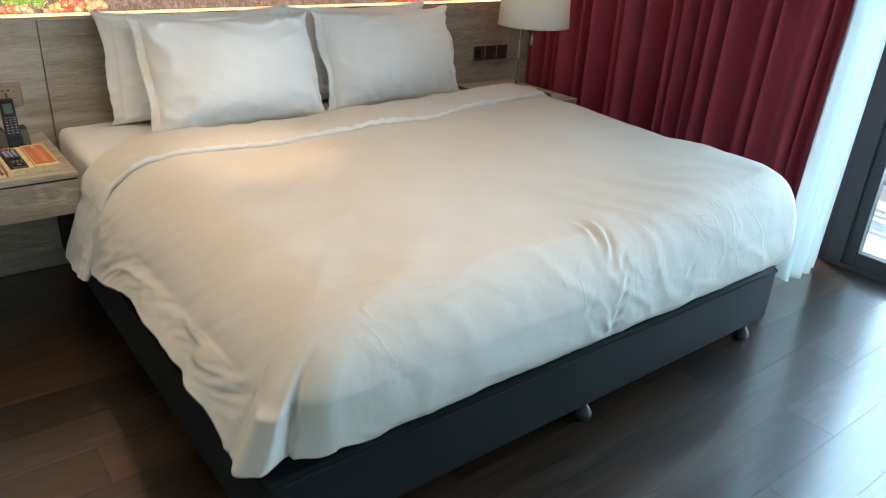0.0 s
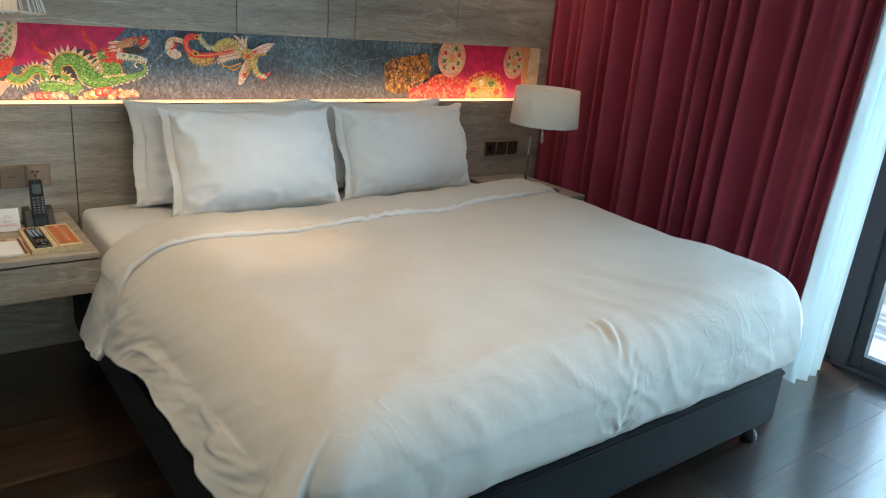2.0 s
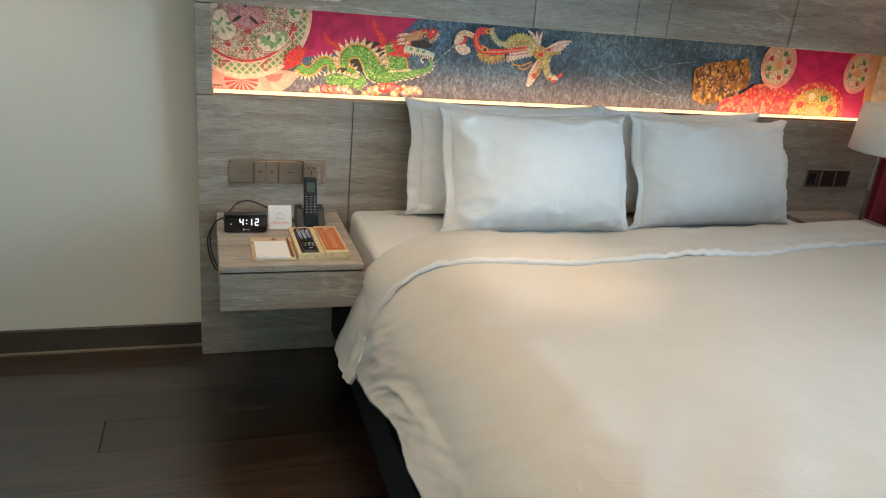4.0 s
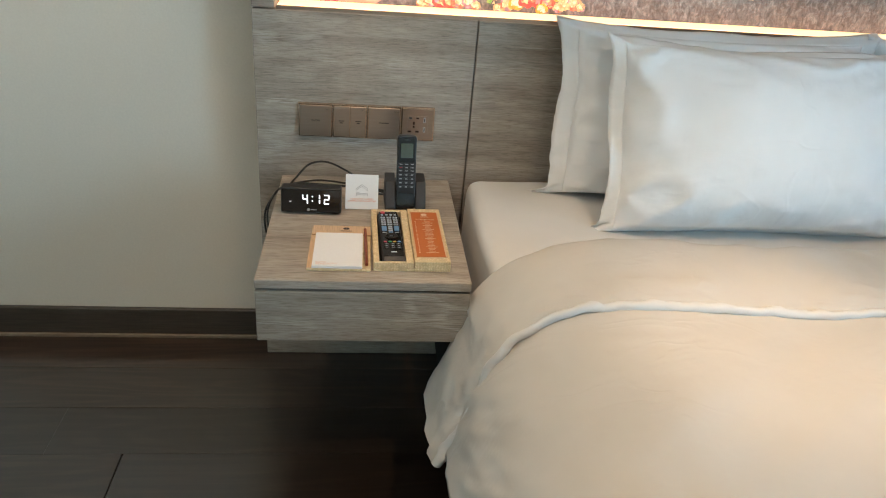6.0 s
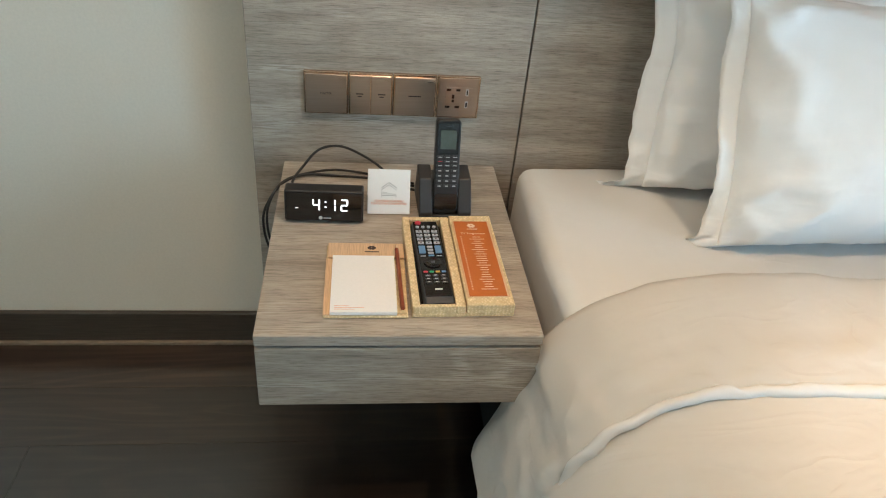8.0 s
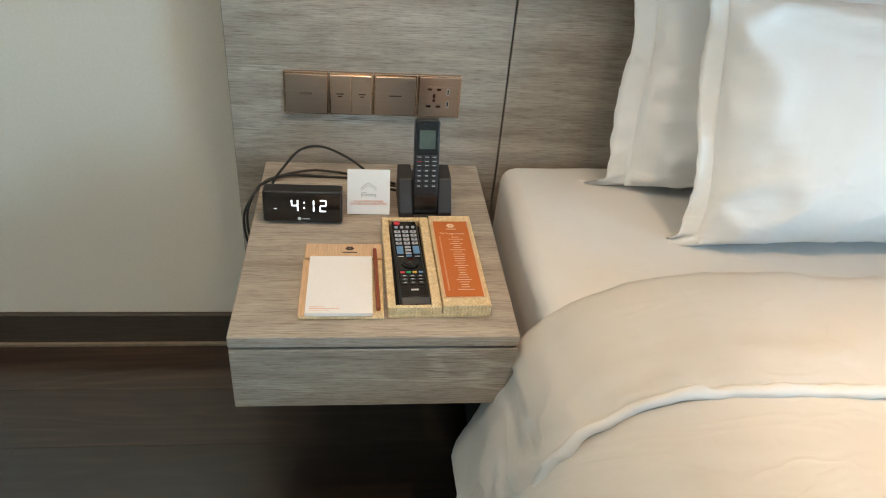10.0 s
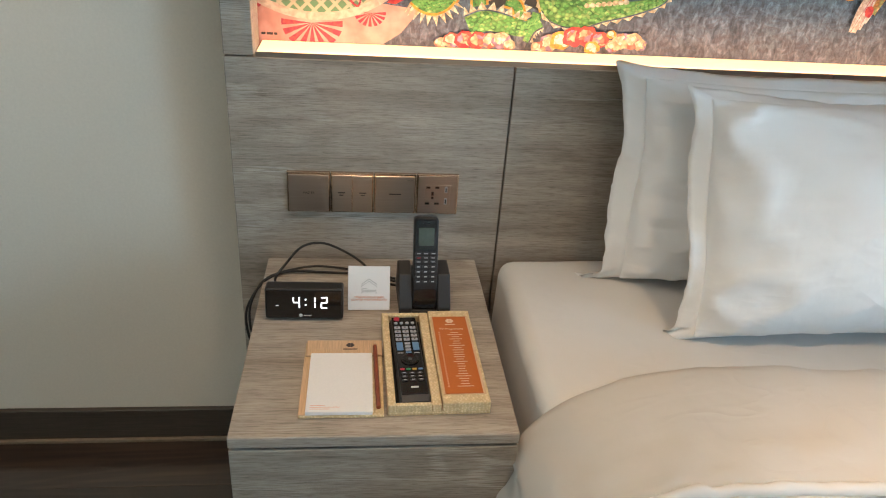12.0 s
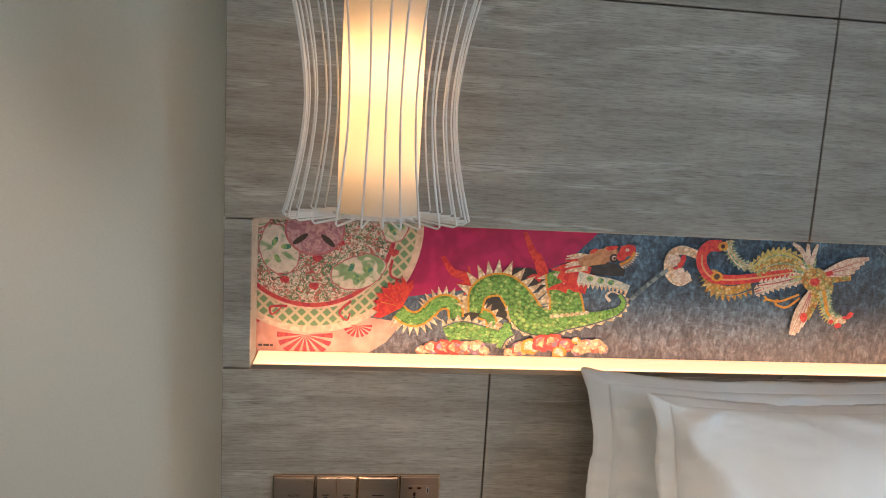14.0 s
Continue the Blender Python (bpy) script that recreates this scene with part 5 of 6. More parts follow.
def build_table_lamp():
    lamp = tagged(empty("table_lamp", (2.700, -0.285, NSZ)), "nickel table lamp with an ivory drum shade, switched off", "lamp")
    part("foot", lathe([(0.088, 0.0), (0.090, 0.006), (0.086, 0.013), (0.020, 0.016), (0.010, 0.022)], 40), STEEL, lamp, smooth=True)
    part("pole", lathe([(0.0065, 0.020), (0.0065, 0.430)], 14), STEEL, lamp, smooth=True)
    part("arm", tube([Vector((0, 0, 0.425)), Vector((0.055, -0.030, 0.432))], 0.005, 10), STEEL, lamp, smooth=True)
    c = (0.055, -0.030, 0.0)
    part("socket_stem", lathe([(0.007, 0.300), (0.007, 0.44)], 12, c), STEEL, lamp, smooth=True)
    part("switch", lathe([(0.007, 0.245), (0.0095, 0.250), (0.0095, 0.292), (0.006, 0.300)], 14, c), STEEL, lamp, smooth=True)
    bm, _ = add_lathe(bmesh.new(), [(0.181, 0.345), (0.168, 0.530), (0.1655, 0.530), (0.1785, 0.345), (0.181, 0.345)], 56, c)
    part("shade", bm, SHADECLOTH, lamp, "ivory fabric drum shade", smooth=True)
    bm, _ = add_lathe(bmesh.new(), [(0.1818, 0.3445), (0.1815, 0.350), (0.178, 0.350), (0.1775, 0.3445), (0.1818, 0.3445)], 56, c)
    part("shade_trim", bm, SHADELINING, lamp, smooth=True)
    for k in range(3):
        a = 2 * math.pi * k / 3 + 0.4
        part("shade_spoke", tube([Vector((c[0], c[1], 0.438)), Vector((c[0] + 0.172 * math.cos(a), c[1] + 0.172 * math.sin(a), 0.44))], 0.0018, 6), STEEL, lamp)
    part("lamp_bulb", lathe([(0.012, 0.44), (0.016, 0.455), (0.029, 0.485), (0.026, 0.51), (0.012, 0.522), (0.002, 0.525)], 20, c), OPAL, lamp, smooth=True)
    return lamp


build_table_lamp()
tray2 = lathe([(0.045, 0.0), (0.052, 0.012), (0.050, 0.012), (0.044, 0.004), (0.001, 0.004)], 28, (2.770, -0.410, NSZ))
tagged(link("small_dish", tray2, BLACKSAT, smooth=True), "small dark round dish on the nightstand by the lamp", "dish")

# ---------- picture niche ----------
ART_Y = 0.104
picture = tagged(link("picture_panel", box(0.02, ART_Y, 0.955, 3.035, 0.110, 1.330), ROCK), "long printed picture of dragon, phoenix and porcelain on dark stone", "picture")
LEVEL = [0]


def flat(name, mat, *outlines):
    """Printed pieces lying on the picture, each on its own thin layer."""
    if 1 < len(outlines) < 7:
        return [flat(name, mat, o) for o in outlines][-1]
    LEVEL[0] += 1
    bm = bmesh.new()
    for k, o in enumerate(outlines):
        y = ART_Y - 0.00003 * LEVEL[0] - 0.0000005 * k
        f = bm.faces.new([bm.verts.new((max(x, 0.022 + 0.00002 * j), y, z)) for j, (x, z) in enumerate(o)])
        f.normal_update()
        if f.normal.y > 0:
            f.normal_flip()
    bmesh.ops.triangulate(bm, faces=[f for f in bm.faces if len(f.verts) > 4])
    ob = part(name, bm, mat, picture)
    return tagged(ob, kind="stuff") if len(outlines) > 6 else ob


def oval(cx, cz, rx, rz=None, n=40, wob=0.0, turn=0.0):
    rz = rz or rx
    out = []
    for k in range(n):
        a = 2 * math.pi * k / n
        r = 1 + wob * fbm(math.cos(a) * 2 + cx * 9, math.sin(a) * 2 + cz * 9)
        x, z = rx * r * math.cos(a), rz * r * math.sin(a)
        out.append((cx + x * math.cos(turn) - z * math.sin(turn), cz + x * math.sin(turn) + z * math.cos(turn)))
    return out


def band(points, width, n=8, start=0.0):
    """The outline of a ribbon that follows a curve."""
    p = [(q.x, q.y) for q in spline([(x, z, 0) for x, z in points], n)]
    left, right = [], []
    for i, (x, z) in enumerate(p):
        a, c = p[max(0, i - 1)], p[min(len(p) - 1, i + 1)]
        d = math.hypot(c[0] - a[0], c[1] - a[1]) or 1
        nx, nz = -(c[1] - a[1]) / d, (c[0] - a[0]) / d
        w = width(i / (len(p) - 1)) / 2
        left.append((x + nx * w, z + nz * w))
        right.append((x - nx * w, z - nz * w))
    return left, right


def ribbon(name, mat, points, width, n=8):
    l, r = band(points, width, n)
    LEVEL[0] += 1
    bm, y = bmesh.new(), ART_Y - 0.00003 * LEVEL[0]
    a, c = [bm.verts.new((x, y, z)) for x, z in l], [bm.verts.new((x, y, z)) for x, z in r]
    for i in range(len(a) - 1):
        bm.faces.new((a[i], a[i + 1], c[i + 1], c[i]))
    bmesh.ops.recalc_face_normals(bm, faces=bm.faces)
    if bm.faces[:][0].normal.y > 0:
        bmesh.ops.reverse_faces(bm, faces=bm.faces)
    return part(name, bm, mat, picture)


def spikes(name, mat, points, width, size, side=0, n=8, step=2):
    e = band(points, width, n)[side]
    other = band(points, width, n)[1 - side]
    out = []
    for i in range(0, len(e) - step, step):
        mx, mz = (e[i][0] + e[i + step][0]) / 2, (e[i][1] + e[i + step][1]) / 2
        dx, dz = mx - other[i][0], mz - other[i][1]
        d = math.hypot(dx, dz) or 1
        out.append((e[i], (mx + dx / d * size, mz + dz / d * size), e[i + step]))
    return flat(name, mat, *out)


def ring_piece(name, mat, cx, cz, r0, r1, n=60):
    seg = []
    for k in range(n):
        a, c = 2 * math.pi * k / n, 2 * math.pi * (k + 1) / n
        seg.append(tuple((cx + r * math.cos(t), cz + r * math.sin(t)) for r, t in ((r0, a), (r1, a), (r1, c), (r0, c))))
    return flat(name, mat, *seg)


# silk ground and porcelain behind the dragon
flat("silk_ground", P_MAGENTA, [(0.30, 1.325), (0.83, 1.325), (0.79, 1.272), (0.72, 1.20), (0.60, 1.145), (0.30, 1.10)])
flat("pink_porcelain", P_PINK, [(0.03, 1.15), (0.03, 0.96), (0.26, 0.96), (0.335, 1.01), (0.37, 1.055), (0.20, 1.075)])
for cx, cz, r in ((0.165, 1.022, 0.058), (0.275, 1.045, 0.030), (0.045, 1.07, 0.035)):
    flat("flower_petals", P_REDFLOWER, *[[(cx, cz)] + [(cx + r * math.cos(a0 + q), cz + r * math.sin(a0 + q) * 0.85) for q in (-0.12, 0, 0.12)] for a0 in [math.pi * (1.0 + k / 8) for k in range(9)]])
PX, PZ = 0.174, 1.258
flat("porcelain_plate", P_RIM, oval(PX, PZ, 0.231, 0.231, 72))
ring_piece("plate_border", P_BORDER, PX, PZ, 0.180, 0.216)
ring_piece("plate_line", P_REDFLOWER, PX, PZ, 0.1665, 0.1755)
flat("plate_face", P_PLATE, oval(PX, PZ, 0.166, 0.166, 60))
P_PALEGREEN = mat_print("print_pale_porcelain_spray", (0.62, 0.56, 0.47), (0.20, 0.34, 0.17), 26, stops=(0.50, 0.60))
P_ROSE = mat_print("print_rose_outline", (0.46, 0.15, 0.16), (0.36, 0.10, 0.12), 50)
P_TEAL = mat_print("print_teal_leaf", (0.05, 0.22, 0.15), (0.26, 0.40, 0.14), 60)
for cx, cz, rx, rz, t in ((0.108, 1.204, 0.040, 0.052, 0.25), (0.272, 1.162, 0.058, 0.034, 0.32), (0.062, 1.285, 0.030, 0.040, 0.0), (0.345, 1.262, 0.026, 0.036, -0.2)):
    flat("panel_outline", P_ROSE, oval(cx, cz, rx + 0.0025, rz + 0.0025, 28, 0.10, t))
    flat("plate_panel", P_PALEGREEN, oval(cx, cz, rx, rz, 28, 0.10, t))
    flat("panel_leaf", P_TEAL, *[oval(cx + 0.35 * rx * math.cos(2.1 * k + t), cz + 0.4 * rz * math.sin(2.1 * k + t), 0.011, 0.0055, 12, 0.2, 1.1 * k) for k in range(4)])
flat("plate_flower", P_REDFLOWER, *[oval(cx, cz, 0.010, 0.008, 14, 0.4) for cx, cz in ((0.180, 1.128), (0.186, 1.188), (0.345, 1.205), (0.12, 1.140), (0.232, 1.222))])
flat("panel_outline", P_ROSE, oval(PX + 0.005, PZ - 0.010, 0.062, 0.056, 30))
flat("plate_centre", mat_print("print_mauve_centre", (0.50, 0.30, 0.30), (0.34, 0.16, 0.20), 60), oval(PX + 0.005, PZ - 0.010, 0.058, 0.052, 30))
flat("dark_leaf", INKDARK, *[oval(PX + 0.005 + 0.036 * math.cos(a), PZ - 0.010 + 0.036 * math.sin(a), 0.019, 0.006, 14, 0.0, a) for a in (-2.5, -0.7, 1.57)])
for a in (-2.75, -2.0, -1.25, -0.55):
    hx, hz = PX + 0.178 * math.cos(a), PZ + 0.178 * math.sin(a)
    ribbon("rim_curl", P_REDFLOWER, [(hx - 0.030 * math.sin(a), hz + 0.030 * math.cos(a)), (hx + 0.016 * math.cos(a), hz + 0.016 * math.sin(a)), (hx + 0.034 * math.cos(a) + 0.01, hz + 0.034 * math.sin(a)), (hx + 0.018 * math.cos(a) + 0.022, hz + 0.018 * math.sin(a))], lambda t: 0.006 * (1 - 0.5 * t), 5)

# dragon
P_SHADE = mat_print("print_dark_shadow", (0.020, 0.022, 0.024), (0.035, 0.030, 0.030), 40)
P_SCALE = mat_print("print_bright_green_scale", (0.19, 0.42, 0.10), (0.10, 0.31, 0.06), 60)
P_LINE = mat_print("print_orange_belly_line", (0.62, 0.33, 0.03), (0.55, 0.22, 0.02), 90)


def creature(name, points, width, spike, sides, line=True, lo=0.0):
    """A scaled body: spines, orange seam, green skin and a row of scales."""
    for sd in sides:
        spikes("dorsal_fringe", P_CREAM, points, lambda t: width(t) + 0.006, spike, sd, 8, 3)
    if line:
        ribbon("belly_line", P_LINE, points, lambda t: width(t) + 0.009)
    ribbon(name, P_GREEN, points, width)
    p = [(q.x, q.y) for q in spline([(x, z, 0) for x, z in points], 8)]
    dots = []
    for i in range(2, len(p) - 2, 2):
        dx, dz = p[i + 1][0] - p[i - 1][0], p[i + 1][1] - p[i - 1][1]
        d = math.hypot(dx, dz) or 1
        w = width(i / (len(p) - 1))
        for k in (-0.30, -0.05, 0.20):
            o = k * w + (0.1 * w if i % 4 else 0)
            dots.append(oval(p[i][0] - dz / d * o, p[i][1] + dx / d * o, 0.0036, 0.0024, 8, 0.0, math.atan2(dz, dx)))
    flat("scale_pattern", P_SCALE, *dots)


for pts, w in (([(0.505, 1.070), (0.530, 1.095), (0.575, 1.098), (0.610, 1.072)], 0.050), ([(0.680, 1.150), (0.735, 1.190), (0.800, 1.188), (0.850, 1.180)], 0.034), ([(0.600, 1.175), (0.650, 1.160), (0.680, 1.130)], 0.035)):
    ribbon("painted_shadow", P_SHADE, pts, lambda t: w * math.sin(math.pi * (0.15 + 0.7 * t)))
for pts in ([(0.448, 1.201), (0.471, 1.169), (0.503, 1.158), (0.520, 1.138)], [(0.622, 1.260), (0.640, 1.221), (0.656, 1.200), (0.670, 1.165)]):
    ribbon("horn", P_RED, pts, lambda t: 0.009 + 0.018 * t)
for pts in ([(0.505, 1.182), (0.507, 1.165), (0.514, 1.148)], [(0.657, 1.216), (0.661, 1.200), (0.667, 1.180)], [(0.480, 1.142), (0.497, 1.144), (0.514, 1.138)], [(0.498, 1.120), (0.508, 1.128), (0.516, 1.122)], [(0.633, 1.160), (0.648, 1.166), (0.664, 1.158)]):
    ribbon("horn", P_RED, pts, lambda t: 0.004 + 0.009 * t, 5)
creature("dragon_coil", [(0.360, 1.080), (0.375, 1.068), (0.396, 1.063), (0.415, 1.072), (0.427, 1.088)], lambda t: 0.026, 0.022, (1,))
creature("dragon_coil", [(0.426, 1.080), (0.437, 1.095), (0.457, 1.103), (0.478, 1.095), (0.484, 1.068)], lambda t: 0.026, 0.020, (0,))
creature("dragon_limb", [(0.535, 1.080), (0.557, 1.071), (0.567, 1.041)], lambda t: 0.018, 0.016, (0,))
creature("dragon_limb", [(0.466, 1.026), (0.496, 1.040), (0.535, 1.036), (0.572, 1.028), (0.592, 1.040), (0.598, 1.060)], lambda t: 0.044 - 0.026 * t, 0.016, (0,), False)
creature("dragon_limb", [(0.610, 1.040), (0.592, 1.028), (0.580, 1.004)], lambda t: 0.012, 0.008, (0,), False)
A = [(0.524, 1.082), (0.529, 1.123), (0.555, 1.142), (0.588, 1.141), (0.617, 1.113), (0.636, 1.080)]


def taper(*w):
    """A width that runs through the given values from end to end."""
    return lambda t: w[min(len(w) - 2, int(t * (len(w) - 1)))] + (w[min(len(w) - 1, int(t * (len(w) - 1)) + 1)] - w[min(len(w) - 2, int(t * (len(w) - 1)))]) * (t * (len(w) - 1) - min(len(w) - 2, int(t * (len(w) - 1))))


creature("dragon_neck", [(0.728, 1.080), (0.721, 1.118), (0.702, 1.150), (0.690, 1.178)], taper(0.074, 0.066, 0.046, 0.030), 0.020, (0,))
creature("dragon_body", A, taper(0.024, 0.036, 0.042, 0.046, 0.058, 0.070), 0.032, (0,))
creature("dragon_body", [(0.619, 1.113), (0.639, 1.078), (0.682, 1.064), (0.725, 1.071), (0.782, 1.077), (0.839, 1.094), (0.853, 1.114), (0.841, 1.132)], taper(0.050, 0.068, 0.058, 0.044, 0.026, 0.016, 0.010, 0.005), 0.008, (1,), False)
flat("belly_scale", P_CREAM, *[oval(0.695 + 0.011 * k, 1.078 + 0.0015 * k, 0.006, 0.005, 10, 0.2) for k in range(8)])
for k in range(10):
    bx, bz = 0.700 + 0.006 * k, 1.140 + 0.008 * ((k * 5) % 7)
    ribbon("flame", (P_RED, P_RED, P_WHITE, P_RED)[k % 4], [(bx + 0.024, bz), (bx, bz + 0.004), (bx - 0.022, bz - 0.004 + 0.006 * (k % 3))], lambda t: 0.018 * (1 - t) + 0.003, 5)
flat("dragon_mane", P_RED, *[oval(0.729 + dx, 1.160 + dz, 0.022, 0.009, 14, 0.3, t) for dx, dz, t in ((-0.012, 0.014, 0.6), (0, 0, -0.1), (0.012, 0.010, 0.2), (0.008, -0.014, -0.4))])
JAW = [(0.745, 1.168), (0.786, 1.161), (0.823, 1.157), (0.862, 1.146)]
spikes("beard", P_CREAM, JAW, lambda t: 0.022 - 0.008 * t, 0.012, 1, 8, 2)
ribbon("dragon_jaw", P_BLUE, JAW, lambda t: 0.024 - 0.010 * t)
flat("jaw_spot", P_TEAL, *[oval(x, z, 0.008, 0.006, 14) for x, z in ((0.772, 1.165), (0.797, 1.161), (0.820, 1.158))])
for k in range(7):
    ribbon("mane_tuft", (P_CREAM, P_WHITE, P_RED)[k % 3], [(0.765, 1.212 - 0.004 * k), (0.742 - 0.003 * k, 1.216 - 0.006 * k), (0.716 - 0.002 * (k % 3), 1.212 - 0.006 * k)], lambda t: 0.010 * (1 - t) + 0.002, 5)
P_TAN = mat_print("print_tan_hide", (0.46, 0.26, 0.13), (0.36, 0.18, 0.09), 40)
flat("dragon_head", P_TAN, oval(0.792, 1.214, 0.034, 0.017, 26, 0.2, 0.3), oval(0.762, 1.203, 0.020, 0.012, 18, 0.2, 0.1), oval(0.812, 1.222, 0.018, 0.016, 18, 0.15))
flat("brow", P_RED, oval(0.815, 1.234, 0.014, 0.005, 14, 0.2, 0.2), oval(0.775, 1.226, 0.010, 0.004, 12, 0.2, 0.5))
flat("eye", P_SHADE, oval(0.821, 1.212, 0.0095, 0.0095, 16))
flat("eye_ring", P_WHITE, oval(0.822, 1.212, 0.0052, 0.0052, 14))
flat("pupil", INKDARK, oval(0.823, 1.212, 0.003, 0.003, 12))
flat("dragon_snout", P_RED, oval(0.851, 1.230, 0.019, 0.013, 20, 0.2, 0.2), oval(0.838, 1.216, 0.011, 0.010, 14, 0.2))
flat("nostril", P_WHITE, oval(0.850, 1.231, 0.0045, 0.004, 12))
spikes("tooth_row", P_CREAM, [(0.836, 1.196), (0.852, 1.204), (0.862, 1.214), (0.868, 1.228)], lambda t: 0.006, 0.009, 1, 6, 2)
ribbon("gum", P_LINE, [(0.836, 1.198), (0.852, 1.206), (0.862, 1.216), (0.867, 1.228)], lambda t: 0.006)
ribbon("white_curl", P_WHITE, [(0.822, 1.116), (0.812, 1.128), (0.824, 1.138), (0.842, 1.132)], lambda t: 0.007 - 0.004 * t, 6)
for a in [1.25 + k * 0.28 for k in range(9)]:
    flat("crest_feather", P_RED, [(0.366, 1.088), (0.366 + 0.050 * math.cos(a - 0.15), 1.088 + 0.050 * math.sin(a - 0.15)), (0.366 + 0.064 * math.cos(a), 1.088 + 0.064 * math.sin(a)), (0.366 + 0.050 * math.cos(a + 0.15), 1.088 + 0.050 * math.sin(a + 0.15))])
flat("crest_vein", P_LINE, *[[(0.364, 1.090), (0.364 + 0.046 * math.cos(a), 1.090 + 0.046 * math.sin(a)), (0.366 + 0.046 * math.cos(a + 0.05), 1.090 + 0.046 * math.sin(a + 0.05))] for a in (1.6, 2.0, 2.5, 2.9)])
for cx, cz, r, kind in ((0.412, 0.996, 0.012, 0), (0.434, 1.002, 0.017, 0), (0.460, 1.004, 0.020, 1), (0.486, 1.003, 0.020, 1), (0.510, 1.004, 0.018, 0), (0.532, 1.005, 0.019, 0), (0.548, 0.997, 0.013, 0), (0.606, 0.994, 0.014, 0), (0.628, 1.004, 0.020, 0), (0.652, 1.010, 0.022, 2), (0.678, 1.018, 0.024, 1), (0.702, 1.020, 0.024, 1), (0.728, 1.014, 0.020, 1), (0.716, 0.998, 0.016, 2), (0.752, 1.026, 0.010, 2), (0.758, 1.004, 0.015, 0), (0.776, 1.014, 0.019, 0), (0.798, 1.014, 0.020, 0), (0.814, 1.008, 0.014, 0)):
    flat("cloud", (P_CLOUD, P_RED, P_LINE)[kind], oval(cx, cz, r, r * 0.85, 20, 0.2))
    flat("cloud_curl", (P_CREAM, P_CLOUD, P_WHITE)[kind], oval(cx - 0.002, cz + 0.002, r * 0.62, r * 0.5, 16, 0.35), oval(cx + 0.4 * r, cz - 0.35 * r, r * 0.28, r * 0.22, 12, 0.3))

# phoenix
P_OLIVE = mat_print("print_olive_plume", (0.38, 0.36, 0.08), (0.56, 0.48, 0.16), 70)
P_SAGE = mat_print("print_sage_plume", (0.14, 0.28, 0.17), (0.42, 0.48, 0.30), 70)
ribbon("curl", P_CREAM, [(0.997, 1.180), (0.974, 1.168), (0.950, 1.185), (0.948, 1.219), (0.972, 1.236), (1.014, 1.226)], lambda t: 0.026 - 0.008 * t)
flat("curl", P_WHITE, oval(0.980, 1.174, 0.022, 0.013, 16, 0.2), oval(0.956, 1.212, 0.017, 0.014, 16, 0.2), oval(0.970, 1.188, 0.015, 0.010, 16, 0.2))
flat("curl_line", P_RED, oval(0.973, 1.203, 0.010, 0.006, 14, 0.3, 0.6), oval(0.978, 1.216, 0.007, 0.010, 14, 0.3), oval(0.962, 1.195, 0.006, 0.003, 12, 0.3))
GRN = [(1.077, 1.262), (1.087, 1.233), (1.116, 1.208), (1.177, 1.203), (1.240, 1.200)]
spikes("plume_barb", P_SAGE, GRN, lambda t: 0.012, 0.010, 0, 8, 2)
spikes("plume_barb", P_SAGE, GRN, lambda t: 0.012, 0.009, 1, 8, 2)
ribbon("tail_feather", P_CREAM, GRN, lambda t: 0.011)
ribbon("feather_vane", P_SAGE, GRN, lambda t: 0.005)
RDF = [(1.063, 1.249), (1.035, 1.247), (1.020, 1.228), (1.025, 1.200), (1.049, 1.178), (1.093, 1.174), (1.155, 1.181), (1.240, 1.196)]
YEL = [(1.040, 1.192), (1.056, 1.158), (1.097, 1.150), (1.142, 1.164)]
spikes("plume_barb", P_YELLOW, YEL, lambda t: 0.024, 0.014, 1, 8, 2)
spikes("plume_barb", P_YELLOW, YEL, lambda t: 0.024, 0.010, 0, 8, 2)
ribbon("tail_feather", P_YELLOW, YEL, lambda t: 0.026 - 0.010 * t)
ribbon("tail_feather", P_RED, RDF, lambda t: 0.026 - 0.006 * t)
ribbon("feather_vane", P_PEACH, RDF[2:], lambda t: 0.004)
flat("tail_eye", P_LINE, oval(1.066, 1.248, 0.012, 0.010, 16, 0.2), oval(1.060, 1.180, 0.014, 0.011, 16, 0.1))
flat("tail_eye", INKDARK, oval(1.060, 1.180, 0.007, 0.007, 14), oval(1.066, 1.248, 0.005, 0.005, 12))
for k, (pts, m1, w) in enumerate((([(1.142, 1.196), (1.173, 1.226), (1.213, 1.233), (1.262, 1.214)], P_OLIVE, 0.022), ([(1.150, 1.192), (1.190, 1.212), (1.225, 1.214), (1.262, 1.204)], P_YELLOW, 0.014), ([(1.152, 1.148), (1.196, 1.164), (1.250, 1.178)], P_WHITE, 0.014), ([(1.160, 1.163), (1.202, 1.171), (1.250, 1.184)], P_WHITE, 0.012))):
    spikes("plume_barb", m1, pts, lambda t: w, 0.010, 0, 8, 2)
    spikes("plume_barb", m1, pts, lambda t: w, 0.009, 1, 8, 2)
    ribbon("tail_feather", m1, pts, lambda t: w * (0.6 + 0.4 * math.sin(math.pi * t)))
    ribbon("feather_vane", P_SAGE if k < 2 else P_ROSE, pts, lambda t: 0.003)
for pts in ([(1.180, 1.133), (1.214, 1.129), (1.259, 1.146)], [(1.208, 1.120), (1.233, 1.116), (1.262, 1.138)], [(1.208, 1.120), (1.205, 1.127), (1.210, 1.133)], [(1.176, 1.128), (1.182, 1.134), (1.176, 1.140)]):
    ribbon("phoenix_leg", P_LINE, pts, lambda t: 0.005, 6)
